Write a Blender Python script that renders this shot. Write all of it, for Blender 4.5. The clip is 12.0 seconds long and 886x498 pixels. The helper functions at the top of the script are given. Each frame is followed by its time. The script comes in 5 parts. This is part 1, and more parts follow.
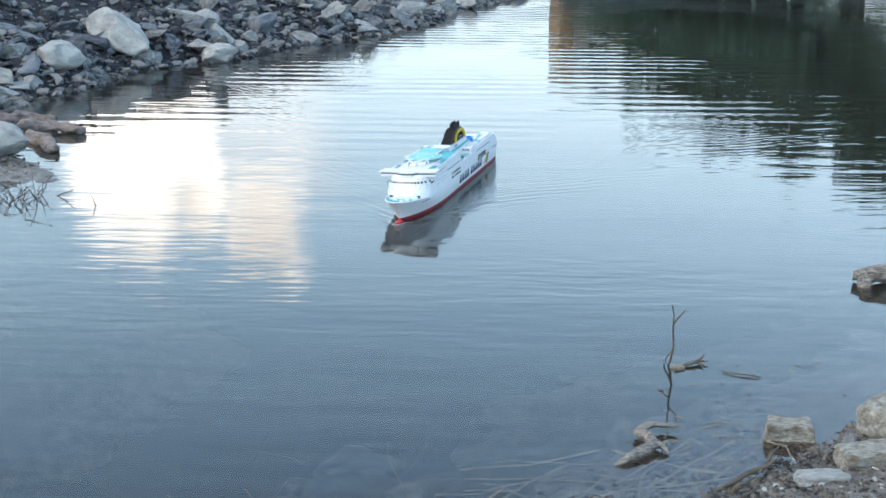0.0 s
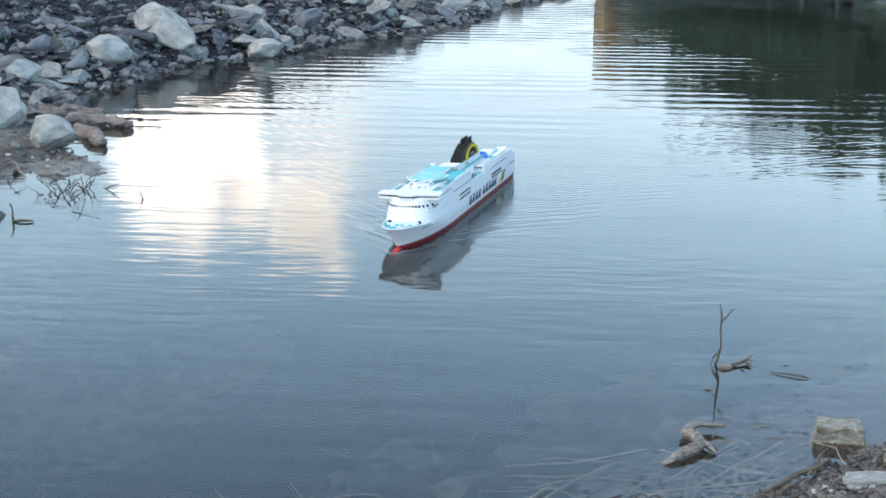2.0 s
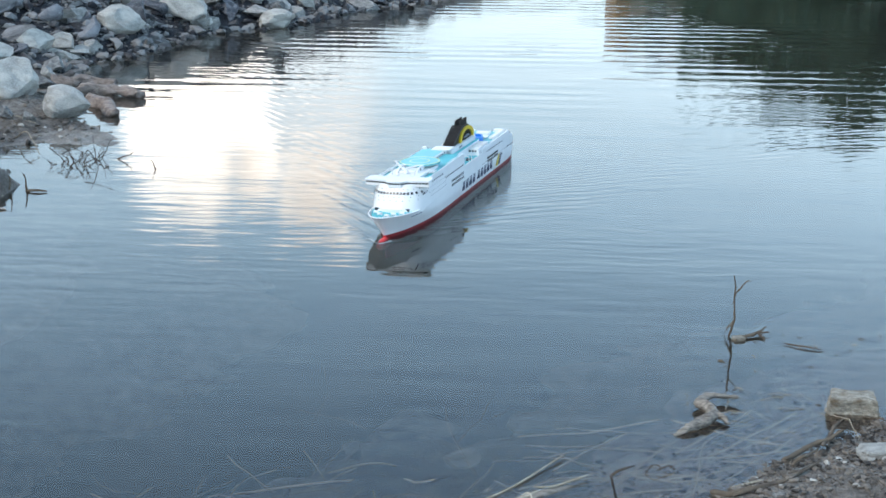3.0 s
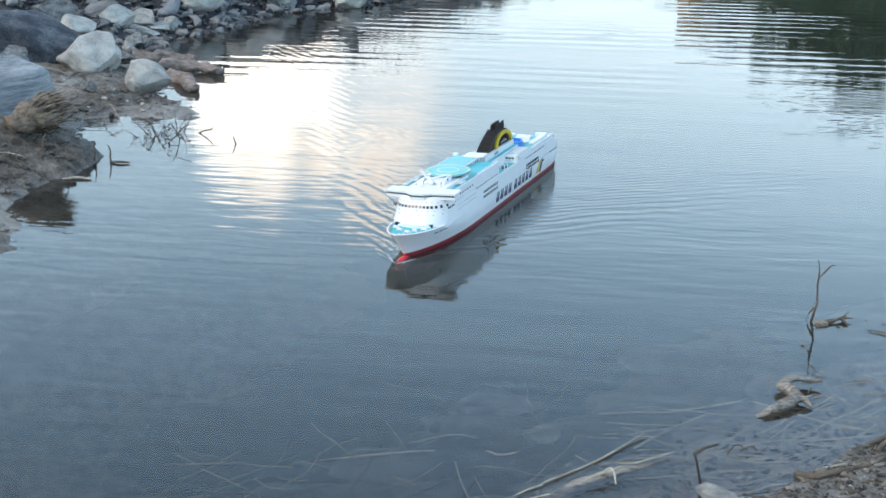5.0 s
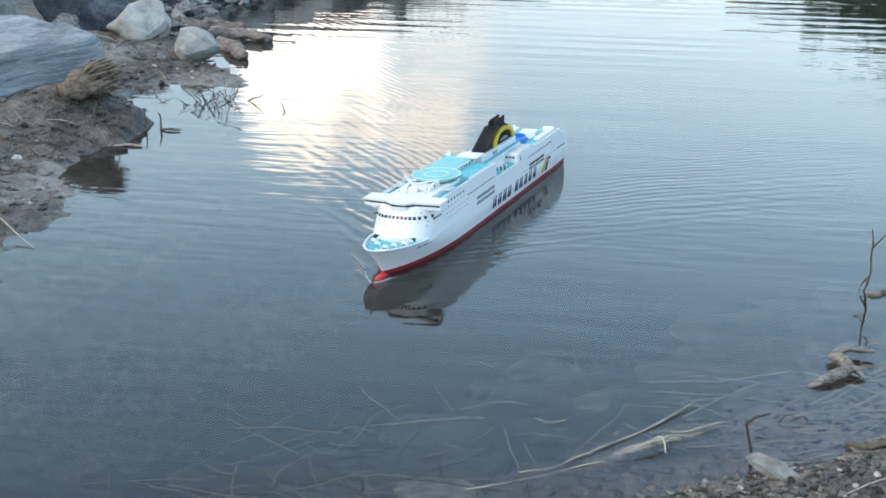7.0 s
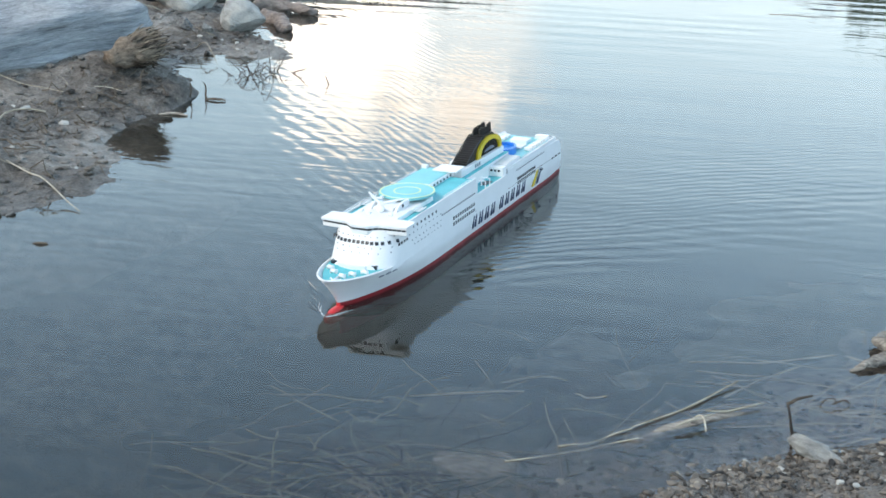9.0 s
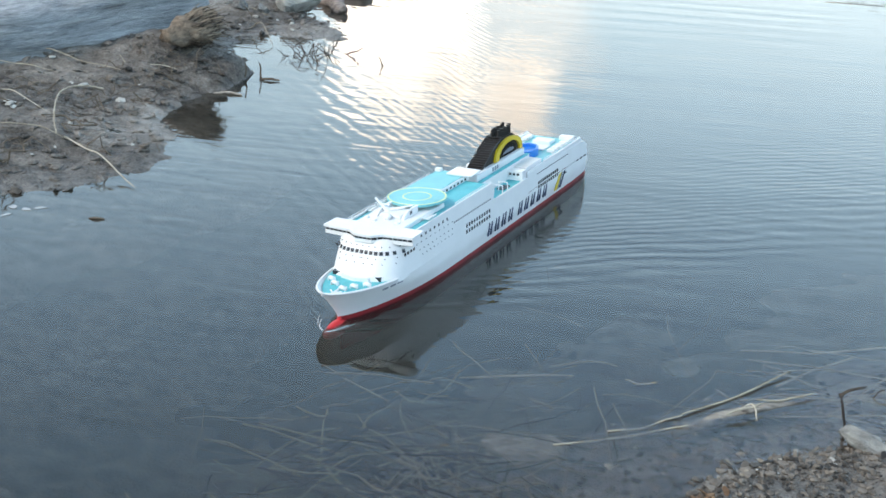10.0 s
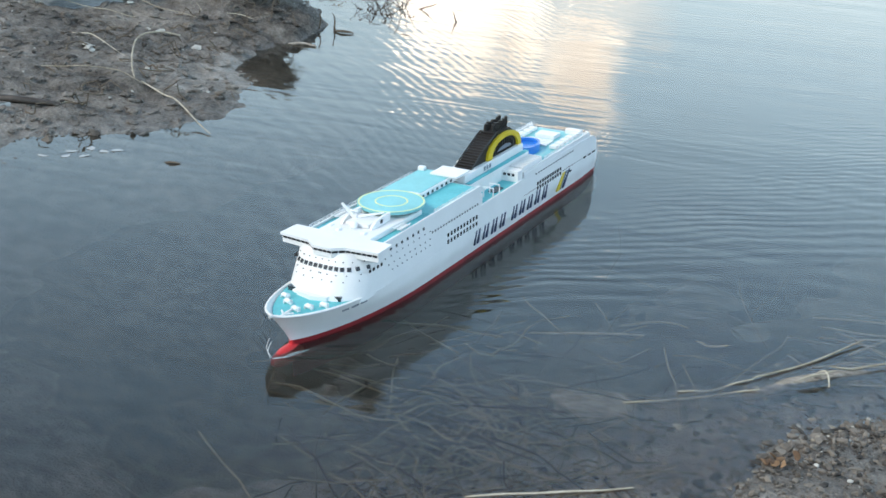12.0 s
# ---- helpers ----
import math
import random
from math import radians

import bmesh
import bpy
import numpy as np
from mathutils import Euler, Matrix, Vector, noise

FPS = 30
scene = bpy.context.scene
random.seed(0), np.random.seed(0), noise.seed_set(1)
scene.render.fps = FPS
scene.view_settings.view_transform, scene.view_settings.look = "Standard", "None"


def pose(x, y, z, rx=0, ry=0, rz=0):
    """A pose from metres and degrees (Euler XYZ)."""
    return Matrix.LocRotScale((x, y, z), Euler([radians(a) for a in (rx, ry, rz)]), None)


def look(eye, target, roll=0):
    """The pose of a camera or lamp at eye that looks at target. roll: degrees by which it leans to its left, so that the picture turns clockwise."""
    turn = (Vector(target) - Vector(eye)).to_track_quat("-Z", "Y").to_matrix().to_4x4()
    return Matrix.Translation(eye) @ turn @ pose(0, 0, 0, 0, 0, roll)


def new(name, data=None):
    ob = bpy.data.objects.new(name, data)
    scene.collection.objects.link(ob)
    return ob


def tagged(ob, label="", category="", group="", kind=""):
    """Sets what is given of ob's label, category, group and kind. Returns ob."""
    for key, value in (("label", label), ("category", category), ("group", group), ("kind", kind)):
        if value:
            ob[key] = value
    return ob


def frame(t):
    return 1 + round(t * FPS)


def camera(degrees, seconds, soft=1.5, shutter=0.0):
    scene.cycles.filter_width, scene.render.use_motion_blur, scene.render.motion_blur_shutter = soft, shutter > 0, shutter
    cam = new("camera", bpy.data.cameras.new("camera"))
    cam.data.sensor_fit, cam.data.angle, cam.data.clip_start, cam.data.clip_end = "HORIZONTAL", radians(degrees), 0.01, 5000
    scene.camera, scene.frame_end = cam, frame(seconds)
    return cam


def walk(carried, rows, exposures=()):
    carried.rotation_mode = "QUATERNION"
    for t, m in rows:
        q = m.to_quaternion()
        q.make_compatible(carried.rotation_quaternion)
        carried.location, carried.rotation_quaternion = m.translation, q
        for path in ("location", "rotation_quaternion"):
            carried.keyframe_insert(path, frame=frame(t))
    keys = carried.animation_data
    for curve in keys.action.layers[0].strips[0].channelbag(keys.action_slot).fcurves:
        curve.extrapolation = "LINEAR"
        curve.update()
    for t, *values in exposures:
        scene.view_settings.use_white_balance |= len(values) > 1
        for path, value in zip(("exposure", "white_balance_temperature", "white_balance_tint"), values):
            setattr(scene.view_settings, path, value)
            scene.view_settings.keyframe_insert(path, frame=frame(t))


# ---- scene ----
# seconds, eye, then yaw to the left, pitch up and roll in degrees
PATH = [
    (0, 0.003, 0.000, 1.701, 0.01, -15.56, 0.71),
    (0.5, -0.002, 0.003, 1.697, 0.27, -15.58, 0.77),
    (1, -0.009, 0.008, 1.698, 0.80, -15.65, 0.77),
    (1.5, -0.013, 0.006, 1.695, 1.28, -15.64, 0.79),
    (2, -0.015, 0.012, 1.692, 1.97, -15.72, 0.77),
    (2.5, -0.023, 0.013, 1.685, 2.21, -15.95, 1.01),
    (2.7, -0.021, 0.016, 1.686, 2.30, -16.54, 0.93),
    (4.3, -0.097, -0.037, 1.669, 4.05, -17.57, 1.53),
    (4.5, -0.096, -0.032, 1.665, 4.99, -17.60, 1.32),
    (5, -0.095, -0.025, 1.660, 5.44, -17.74, 1.29),
    (5.5, -0.092, -0.020, 1.661, 5.64, -18.01, 1.27),
    (6, -0.102, -0.032, 1.663, 6.07, -18.17, 1.27),
    (6.5, -0.107, -0.029, 1.656, 7.21, -18.63, 1.01),
    (7, -0.109, -0.028, 1.655, 7.60, -19.20, 0.88),
    (7.2, -0.106, -0.020, 1.651, 7.86, -19.54, 0.77),
    (9, -0.137, -0.048, 1.635, 9.23, -20.13, 1.92),
    (9.5, -0.146, -0.054, 1.638, 9.53, -20.32, 2.32),
    (10, -0.148, -0.055, 1.628, 11.55, -20.91, 2.29),
    (10.5, -0.153, -0.059, 1.614, 11.92, -20.97, 2.82),
    (11, -0.169, -0.069, 1.613, 12.95, -21.99, 2.92),
    (11.5, -0.177, -0.070, 1.606, 14.22, -22.48, 2.99),
    (12, -0.190, -0.078, 1.604, 14.31, -22.79, 3.40),
]


def aim(x, y, z, yaw, pitch, roll):
    return pose(x, y, z, 0, 0, yaw) @ pose(0, 0, 0, 90 + pitch, 0, 0) @ pose(0, 0, 0, 0, 0, roll)


cam = camera(39.0, 12.0, soft=1.6)
# the picture grows a little warmer, and dips and lifts in brightness on the way
GRADE = [(0, 0.15, 6300, 10), (2.5, 0.13, 6350, 10), (5.5, 0.12, 6500, 10), (7.2, 0.1, 6600, 10), (9, 0.24, 6800, 10), (10.5, 0.22, 6850, 10), (12, 0.15, 6950, 10)]
walk(cam, [(t, aim(*row)) for t, *row in PATH], GRADE)

# ---------------------------------------------------------------- light
SUN_AZ, SUN_EL = -128.0, 42.0  # from +y, clockwise
sun = new("sun", bpy.data.lights.new("sun", "SUN"))
sun.data.energy, sun.data.angle, sun.data.color = 1.9, radians(14), (1.0, 0.93, 0.84)
a, e = radians(SUN_AZ), radians(SUN_EL)
sun.matrix_world = look((math.sin(a) * math.cos(e), math.cos(a) * math.cos(e), math.sin(e)), (0, 0, 0))

world = bpy.data.worlds.new("sky")
scene.world = world
world.use_nodes = True


class Net:
    """Short hand for building a node tree."""

    def __init__(self, tree):
        self.tree = tree
        tree.nodes.clear()

    def add(self, kind, links=None, op=None, clamp=False):
        n = self.tree.nodes.new(kind)
        if op:
            n.operation = op
            if clamp:
                n.use_clamp = True
        for k, v in (links or {}).items():
            s = n.inputs[k]
            if isinstance(v, bpy.types.NodeSocket):
                self.tree.links.new(v, s)
            else:
                s.default_value = v
        return n

    def math(self, op, a, b=0.0, clamp=False):
        return self.add("ShaderNodeMath", {0: a, 1: b}, op, clamp).outputs[0]

    def ramp(self, fac, stops, mode="LINEAR"):
        n = self.add("ShaderNodeValToRGB", {0: fac})
        r = n.color_ramp
        r.interpolation = mode
        while len(r.elements) < len(stops):
            r.elements.new(0.5)
        for el, (p, c) in zip(r.elements, stops):
            el.position = p
            el.color = (c, c, c, 1) if isinstance(c, (int, float)) else (*c, 1)
        return n.outputs[0]

    def noise(self, vec, scale, detail=4.0, rough=0.55, distort=0.0):
        return self.add("ShaderNodeTexNoise", {"Vector": vec, "Scale": scale, "Detail": detail, "Roughness": rough, "Distortion": distort}).outputs[0]

    def mix(self, fac, a, b):
        n = self.add("ShaderNodeMix")
        n.data_type = "RGBA"
        for s, v in ((n.inputs[0], fac), (n.inputs[6], a), (n.inputs[7], b)):
            if isinstance(v, bpy.types.NodeSocket):
                self.tree.links.new(v, s)
            else:
                s.default_value = v if not isinstance(v, tuple) else (*v, 1)
        return n.outputs[2]


def sky_world():
    """Evening sky with a bank of bright cumulus ahead to the left."""
    n = Net(world.node_tree)
    sky = n.add("ShaderNodeTexSky")
    sky.sky_type, sky.sun_disc = "NISHITA", False
    sky.sun_elevation, sky.sun_rotation = radians(SUN_EL), radians(SUN_AZ)
    sky.air_density, sky.dust_density, sky.ozone_density = 1.2, 2.5, 1.5
    way = n.add("ShaderNodeTexCoord").outputs["Generated"]
    xyz = n.add("ShaderNodeSeparateXYZ", {0: way})
    x, y, z = xyz.outputs
    az = n.math("ARCTAN2", x, y)
    puff = n.noise(n.add("ShaderNodeMapping", {0: way, 3: (1, 1, 2.0)}).outputs[0], 5.0, 8.0, 0.6)
    fine = n.noise(way, 13.0, 6.0, 0.6)

    def bank(azimuth, wide, elev, tall):
        u = n.math("DIVIDE", n.math("SUBTRACT", az, radians(azimuth)), radians(wide))
        v = n.math("DIVIDE", n.math("SUBTRACT", z, math.sin(radians(elev))), radians(tall))
        r = n.math("ADD", n.math("MULTIPLY", u, u), n.math("MULTIPLY", v, v))
        r = n.math("SUBTRACT", r, n.math("MULTIPLY", n.math("SUBTRACT", puff, 0.5), 2.0))
        r = n.math("SUBTRACT", r, n.math("MULTIPLY", n.math("SUBTRACT", fine, 0.5), 2.2))
        return n.math("SUBTRACT", 1.0, n.ramp(r, [(0.4, 0.0), (1.0, 1.0)], "EASE"))

    heap = n.math("MAXIMUM", n.math("MAXIMUM", bank(-14.0, 3.6, 11.8, 5.0), bank(-8.3, 2.8, 14.5, 3.0)), bank(-11.3, 1.7, 13.2, 2.6))
    glow = bank(-10.2, 6.2, 12.0, 5.2)
    # pale haze low down that gives way to clear blue
    haze = n.ramp(z, [(0.0, (12.2, 14.7, 15.6)), (0.12, (13.6, 16.5, 17.8)), (0.26, (11.6, 16.8, 21.0)), (0.34, (8.8, 13.8, 18.8)), (0.44, (7.0, 11.6, 17.0)), (0.6, (4.9, 8.6, 13.4))])
    tilt = n.math("ADD", 1.0, n.math("MULTIPLY", x, 0.28))  # paler towards the right
    haze = n.add("ShaderNodeVectorMath", {0: haze, 1: n.add("ShaderNodeCombineXYZ", {0: tilt, 1: tilt, 2: tilt}).outputs[0]}, "MULTIPLY").outputs[0]
    col = n.mix(n.ramp(z, [(0.45, 1.0), (0.95, 0.0)], "EASE"), sky.outputs[0], haze)
    col = n.mix(n.math("MULTIPLY", n.ramp(fine, [(0.45, 0.0), (0.8, 1.0)]), 0.12), col, (12.0, 13.0, 14.0))
    col = n.mix(n.math("MULTIPLY", glow, 0.32), col, (23.0, 21.0, 19.0))
    col = n.mix(heap, col, n.mix(n.ramp(fine, [(0.38, 0.0), (0.6, 1.0)]), (27.0, 24.6, 22.0), (42.0, 39.0, 35.0)))
    n.add("ShaderNodeOutputWorld", {0: n.add("ShaderNodeBackground", {0: col, 1: 0.12}).outputs[0]})


sky_world()


# ---------------------------------------------------------------- materials
def surface(name, build):
    m = bpy.data.materials.new(name)
    m.use_nodes = True
    n = Net(m.node_tree)
    n.add("ShaderNodeOutputMaterial", {0: build(n)})
    return m


def spot(n, obj=False):
    return n.add("ShaderNodeTexCoord").outputs["Object"] if obj else n.add("ShaderNodeNewGeometry").outputs["Position"]


def rough_matter(name, dark, light, scale=6.0, fine=60.0, rough=0.85, bump=0.01, per_object=0.0, per_island=0.0, tint=None, obj=True, streak=None):
    """Mottled natural matter: two scales of noise, relief, and a lighter or darker tone for each piece."""

    def build(n):
        p = spot(n, obj)
        if streak:
            p = n.add("ShaderNodeMapping", {0: p, 3: streak}).outputs[0]
        big = n.noise(p, scale, 5.0, 0.6, 0.4)
        small = n.noise(p, fine, 6.0, 0.65)
        t = n.math("ADD", n.math("MULTIPLY", big, 0.65), n.math("MULTIPLY", small, 0.45))
        if per_object:
            r = n.add("ShaderNodeObjectInfo").outputs["Random"]
            t = n.math("ADD", t, n.math("MULTIPLY", n.math("SUBTRACT", r, 0.5), per_object))
        if per_island:
            r = n.add("ShaderNodeNewGeometry").outputs["Random Per Island"]
            t = n.math("ADD", t, n.math("MULTIPLY", n.math("SUBTRACT", r, 0.5), per_island))
        mid = tuple((p_ + q) / 2 for p_, q in zip(dark, light))
        c = n.ramp(t, [(0.38, dark), (0.54, mid), (0.7, light)])
        if tint:
            c = n.mix(n.ramp(n.noise(p, scale * 0.45, 3.0), [(0.5, 0.0), (0.7, 1.0)]), c, tint)
        h = n.math("ADD", n.math("MULTIPLY", big, 1.0), n.math("MULTIPLY", small, 0.35))
        b = n.add("ShaderNodeBump", {"Height": h, "Distance": bump, "Strength": 0.8})
        return n.add("ShaderNodeBsdfPrincipled", {"Base Color": c, "Roughness": rough, "Normal": b.outputs[0]}).outputs[0]

    return surface(name, build)


def paint(name, colour, rough=0.35, grime=0.12, scale=14.0):
    """Model paint with slight unevenness."""

    def build(n):
        p = spot(n, True)
        t = n.math("ADD", n.math("MULTIPLY", n.noise(p, scale, 5.0), 0.6), n.math("MULTIPLY", n.noise(p, 160.0, 3.0), 0.4))
        worn = tuple(v * (1 - grime) for v in colour)
        c = n.ramp(t, [(0.35, worn), (0.62, colour)])
        b = n.add("ShaderNodeBump", {"Height": n.noise(p, 220.0, 2.0), "Distance": 0.0006, "Strength": 0.25})
        return n.add("ShaderNodeBsdfPrincipled", {"Base Color": c, "Roughness": n.ramp(t, [(0.3, rough + 0.1), (0.7, rough)]), "Normal": b.outputs[0]}).outputs[0]

    return surface(name, build)


wake = tagged(new("wake"), "low ripples spreading from the moving model ferry", "wake")


def water_matter():
    def build(n):
        p = spot(n)
        y = n.add("ShaderNodeSeparateXYZ", {0: p}).outputs[1]

        def swell(turn, sx, sy, detail=1.0, warp=0.3):
            return n.noise(n.add("ShaderNodeMapping", {0: p, 2: (0, 0, radians(turn)), 3: (sx, sy, 1)}).outputs[0], 1.0, detail, 0.5, warp)

        def times(*terms):
            out = terms[0]
            for t in terms[1:]:
                out = n.math("MULTIPLY", out, t)
            return out

        def total(*terms):
            out = terms[0]
            for t in terms[1:]:
                out = n.math("ADD", out, t)
            return out

        def bell(v, wide):
            q = n.math("DIVIDE", v, wide)
            return n.math("EXPONENT", times(q, q, -1.0))

        far = n.add("ShaderNodeMapRange", {0: y, 1: 7.0, 2: 12.0}).outputs[0]
        patch = n.ramp(n.noise(p, 0.5, 2.0), [(0.35, 0.45), (0.65, 1.0)])
        # breeze: low ripples that lie across, and finer ones on top
        h = times(swell(6, 2.6, 12.0), patch, total(0.0022, times(far, 0.0004)))
        h = total(h, times(swell(-9, 6.0, 26.0, 0.0), patch, 0.00034))
        h = total(h, times(swell(3, 0.4, 1.8), 0.003))
        # older waves running out over the far water
        band = n.add("ShaderNodeTexWave", {"Vector": n.add("ShaderNodeMapping", {0: p, 2: (0, 0, radians(-5)), 3: (0.3, 1.0, 1)}).outputs[0], "Scale": 0.95, "Distortion": 2.4, "Detail": 1.0, "Detail Scale": 0.6})
        band.bands_direction = "Y"
        h = total(h, times(band.outputs["Fac"], far, n.ramp(n.noise(p, 0.4, 2.0), [(0.4, 0.0), (0.58, 1.0)]), 0.0036))
        # bow waves and stern wash, in the space of the ship's wake
        tc = n.add("ShaderNodeTexCoord")
        tc.object = wake
        sx, sy, _ = n.add("ShaderNodeSeparateXYZ", {0: tc.outputs["Object"]}).outputs
        off = n.math("ABSOLUTE", sy)
        back = n.math("SUBTRACT", 0.97, sx)
        start = n.add("ShaderNodeMapRange", {0: back, 1: 0.0, 2: 0.25}).outputs[0]
        fade = n.math("DIVIDE", 1.0, total(1.0, times(n.math("MAXIMUM", back, 0.0), 0.3)))
        sway = times(n.math("SUBTRACT", n.noise(p, 1.6, 2.0), 0.5), 0.16)
        gust = n.ramp(n.noise(p, 1.1, 2.0), [(0.3, 0.35), (0.6, 1.0)])
        for ratio, wide, grow, long, amount, heading in ((0.36, 0.09, 0.13, 0.052, 0.00052, 40), (0.6, 0.08, 0.11, 0.09, 0.0006, 37)):
            along = total(times(sx, math.cos(radians(heading))), times(off, math.sin(radians(heading))), sway)
            arm = bell(n.math("SUBTRACT", off, total(0.03, times(back, ratio))), total(wide, times(n.math("MAXIMUM", back, 0.0), grow)))
            h = total(h, times(n.math("SINE", times(along, math.tau / long)), arm, start, fade, gust, amount))
        wash = times(bell(sy, 0.16), bell(n.math("ADD", sx, 1.35), 0.42))
        h = total(h, times(n.noise(p, 16.0, 2.0), wash, 0.0022))
        b = n.add("ShaderNodeBump", {"Height": h, "Distance": 1.0, "Strength": 1.0}).outputs[0]
        fr = n.add("ShaderNodeFresnel", {"IOR": 1.33, "Normal": b}).outputs[0]
        gl = n.add("ShaderNodeBsdfGlossy", {"Color": (1, 1, 1, 1), "Roughness": 0.01, "Normal": b}).outputs[0]
        tr = n.add("ShaderNodeBsdfTransparent", {"Color": (0.98, 0.97, 0.95, 1)}).outputs[0]
        # fine silt in the water, little of it in the shallows by the beach
        x = n.add("ShaderNodeSeparateXYZ", {0: p}).outputs[0]
        out = total(times(n.math("ADD", x, 0.15), -0.7), times(n.math("SUBTRACT", y, 2.45), 0.72), times(n.noise(p, 2.2, 3.0), 0.3))
        deep = n.add("ShaderNodeMapRange", {0: out, 1: 0.3, 2: 1.3, 3: 0.06, 4: 1.0}).outputs[0]
        silt = n.add("ShaderNodeBsdfDiffuse", {"Color": (0.042, 0.042, 0.034, 1), "Normal": b}).outputs[0]
        body = n.add("ShaderNodeMixShader", {0: times(n.ramp(n.noise(p, 1.3, 4.0), [(0.3, 0.38), (0.7, 0.44)]), deep), 1: tr, 2: silt}).outputs[0]
        return n.add("ShaderNodeMixShader", {0: fr, 1: body, 2: gl}).outputs[0]

    return surface("water", build)


def murk_matter(share_):
    """Silt hanging in the water, thicker further down."""

    def build(n):
        t = n.noise(spot(n), 1.3, 4.0)
        d = n.add("ShaderNodeBsdfDiffuse", {"Color": (0.055, 0.05, 0.038, 1)}).outputs[0]
        tr = n.add("ShaderNodeBsdfTransparent", {"Color": (0.955, 0.97, 0.935, 1)}).outputs[0]
        return n.add("ShaderNodeMixShader", {0: n.ramp(t, [(0.3, share_ * 0.9), (0.7, share_ * 1.1)]), 1: tr, 2: d}).outputs[0]

    return surface("silt_haze", build)


def ground_matter():
    """Silty mud by the water, slate scree up the bank, grass on the far rise."""

    def build(n):
        p = spot(n)
        xyz = n.add("ShaderNodeSeparateXYZ", {0: p})
        x, y, z = xyz.outputs
        big, mid, fine = n.noise(p, 1.6, 5.0, 0.6), n.noise(p, 14.0, 5.0, 0.65), n.noise(p, 90.0, 4.0, 0.7)
        t = n.math("ADD", n.math("MULTIPLY", big, 0.45), n.math("ADD", n.math("MULTIPLY", mid, 0.35), n.math("MULTIPLY", fine, 0.25)))
        mud = n.ramp(t, [(0.42, (0.05, 0.042, 0.034)), (0.49, (0.135, 0.117, 0.099)), (0.57, (0.25, 0.222, 0.19)), (0.66, (0.42, 0.382, 0.338))])
        slate = n.ramp(t, [(0.42, (0.011, 0.012, 0.016)), (0.55, (0.03, 0.032, 0.039)), (0.68, (0.09, 0.09, 0.096))])
        grass = n.ramp(t, [(0.3, (0.045, 0.08, 0.05)), (0.6, (0.08, 0.125, 0.07)), (0.85, (0.17, 0.18, 0.1))])
        up = n.add("ShaderNodeMapRange", {0: n.math("ADD", y, n.math("MULTIPLY", big, 3.0)), 1: 10.6, 2: 12.0}).outputs[0]
        c = n.mix(up, mud, slate)
        green = n.add("ShaderNodeMapRange", {0: n.math("ADD", x, n.math("MULTIPLY", big, 4.0)), 1: 4.5, 2: 8.0}).outputs[0]
        c = n.mix(n.math("MULTIPLY", green, n.add("ShaderNodeMapRange", {0: z, 1: 0.1, 2: 0.8}).outputs[0]), c, grass)
        wet = n.add("ShaderNodeMapRange", {0: n.math("ADD", z, n.math("MULTIPLY", mid, 0.03)), 1: 0.02, 2: 0.05}).outputs[0]
        h = n.math("ADD", n.math("MULTIPLY", mid, 0.05), n.math("MULTIPLY", fine, 0.02))
        b = n.add("ShaderNodeBump", {"Height": h, "Distance": 1.0, "Strength": 0.9}).outputs[0]
        return n.add("ShaderNodeBsdfPrincipled", {"Base Color": c, "Roughness": n.math("ADD", 0.5, n.math("MULTIPLY", wet, 0.42)), "Normal": b}).outputs[0]

    return surface("ground", build)


def leaf_matter():
    """Foliage: a green of its own for each leaf, some light passing through."""

    def build(n):
        r = n.add("ShaderNodeNewGeometry").outputs["Random Per Island"]
        t = n.math("ADD", n.math("MULTIPLY", r, 0.5), n.math("MULTIPLY", n.noise(spot(n), 0.8, 3.0), 0.5))
        c = n.ramp(t, [(0.25, (0.1, 0.175, 0.125)), (0.5, (0.13, 0.21, 0.145)), (0.8, (0.18, 0.25, 0.15))])
        d = n.add("ShaderNodeBsdfPrincipled", {"Base Color": c, "Roughness": 0.7}).outputs[0]
        return n.add("ShaderNodeMixShader", {0: 0.5, 1: d, 2: n.add("ShaderNodeBsdfTranslucent", {0: c}).outputs[0]}).outputs[0]

    return surface("dark_foliage", build)


WATER, GROUND = water_matter(), ground_matter()
ROCK = rough_matter("grey_stone", (0.075, 0.078, 0.08), (0.4, 0.39, 0.36), 5.0, 45.0, 0.85, 0.03, 0.22)
PALE = rough_matter("pale_limestone", (0.17, 0.168, 0.158), (0.52, 0.5, 0.45), 3.0, 40.0, 0.85, 0.025, 0.15)
SLATE = rough_matter("dark_slate", (0.035, 0.04, 0.05), (0.22, 0.225, 0.235), 4.0, 40.0, 0.75, 0.015, 0.25)
RUBBLE = rough_matter("rubble", (0.012, 0.013, 0.017), (0.2, 0.197, 0.19), 6.0, 60.0, 0.85, 0.01, 0.0, 0.5, None, False)
BLUE_SLAB = rough_matter("banded_slate", (0.09, 0.1, 0.11), (0.42, 0.43, 0.43), 4.0, 26.0, 0.75, 0.03, 0.0, 0.0, None, True, (0.8, 1.8, 8.0))
OCHRE = rough_matter("ochre_stone", (0.1, 0.085, 0.066), (0.52, 0.47, 0.38), 8.0, 60.0, 0.85, 0.012, 0.0, 0.0, (0.14, 0.1, 0.06))
PEBBLE = rough_matter("pebbles", (0.022, 0.019, 0.016), (0.19, 0.16, 0.128), 9.0, 80.0, 0.8, 0.004, 0.0, 0.36, None, False)
BARK = rough_matter("weathered_wood", (0.03, 0.023, 0.018), (0.48, 0.42, 0.35), 16.0, 70.0, 0.8, 0.012, 0.1, 0.0, None, True, (1, 6, 6))
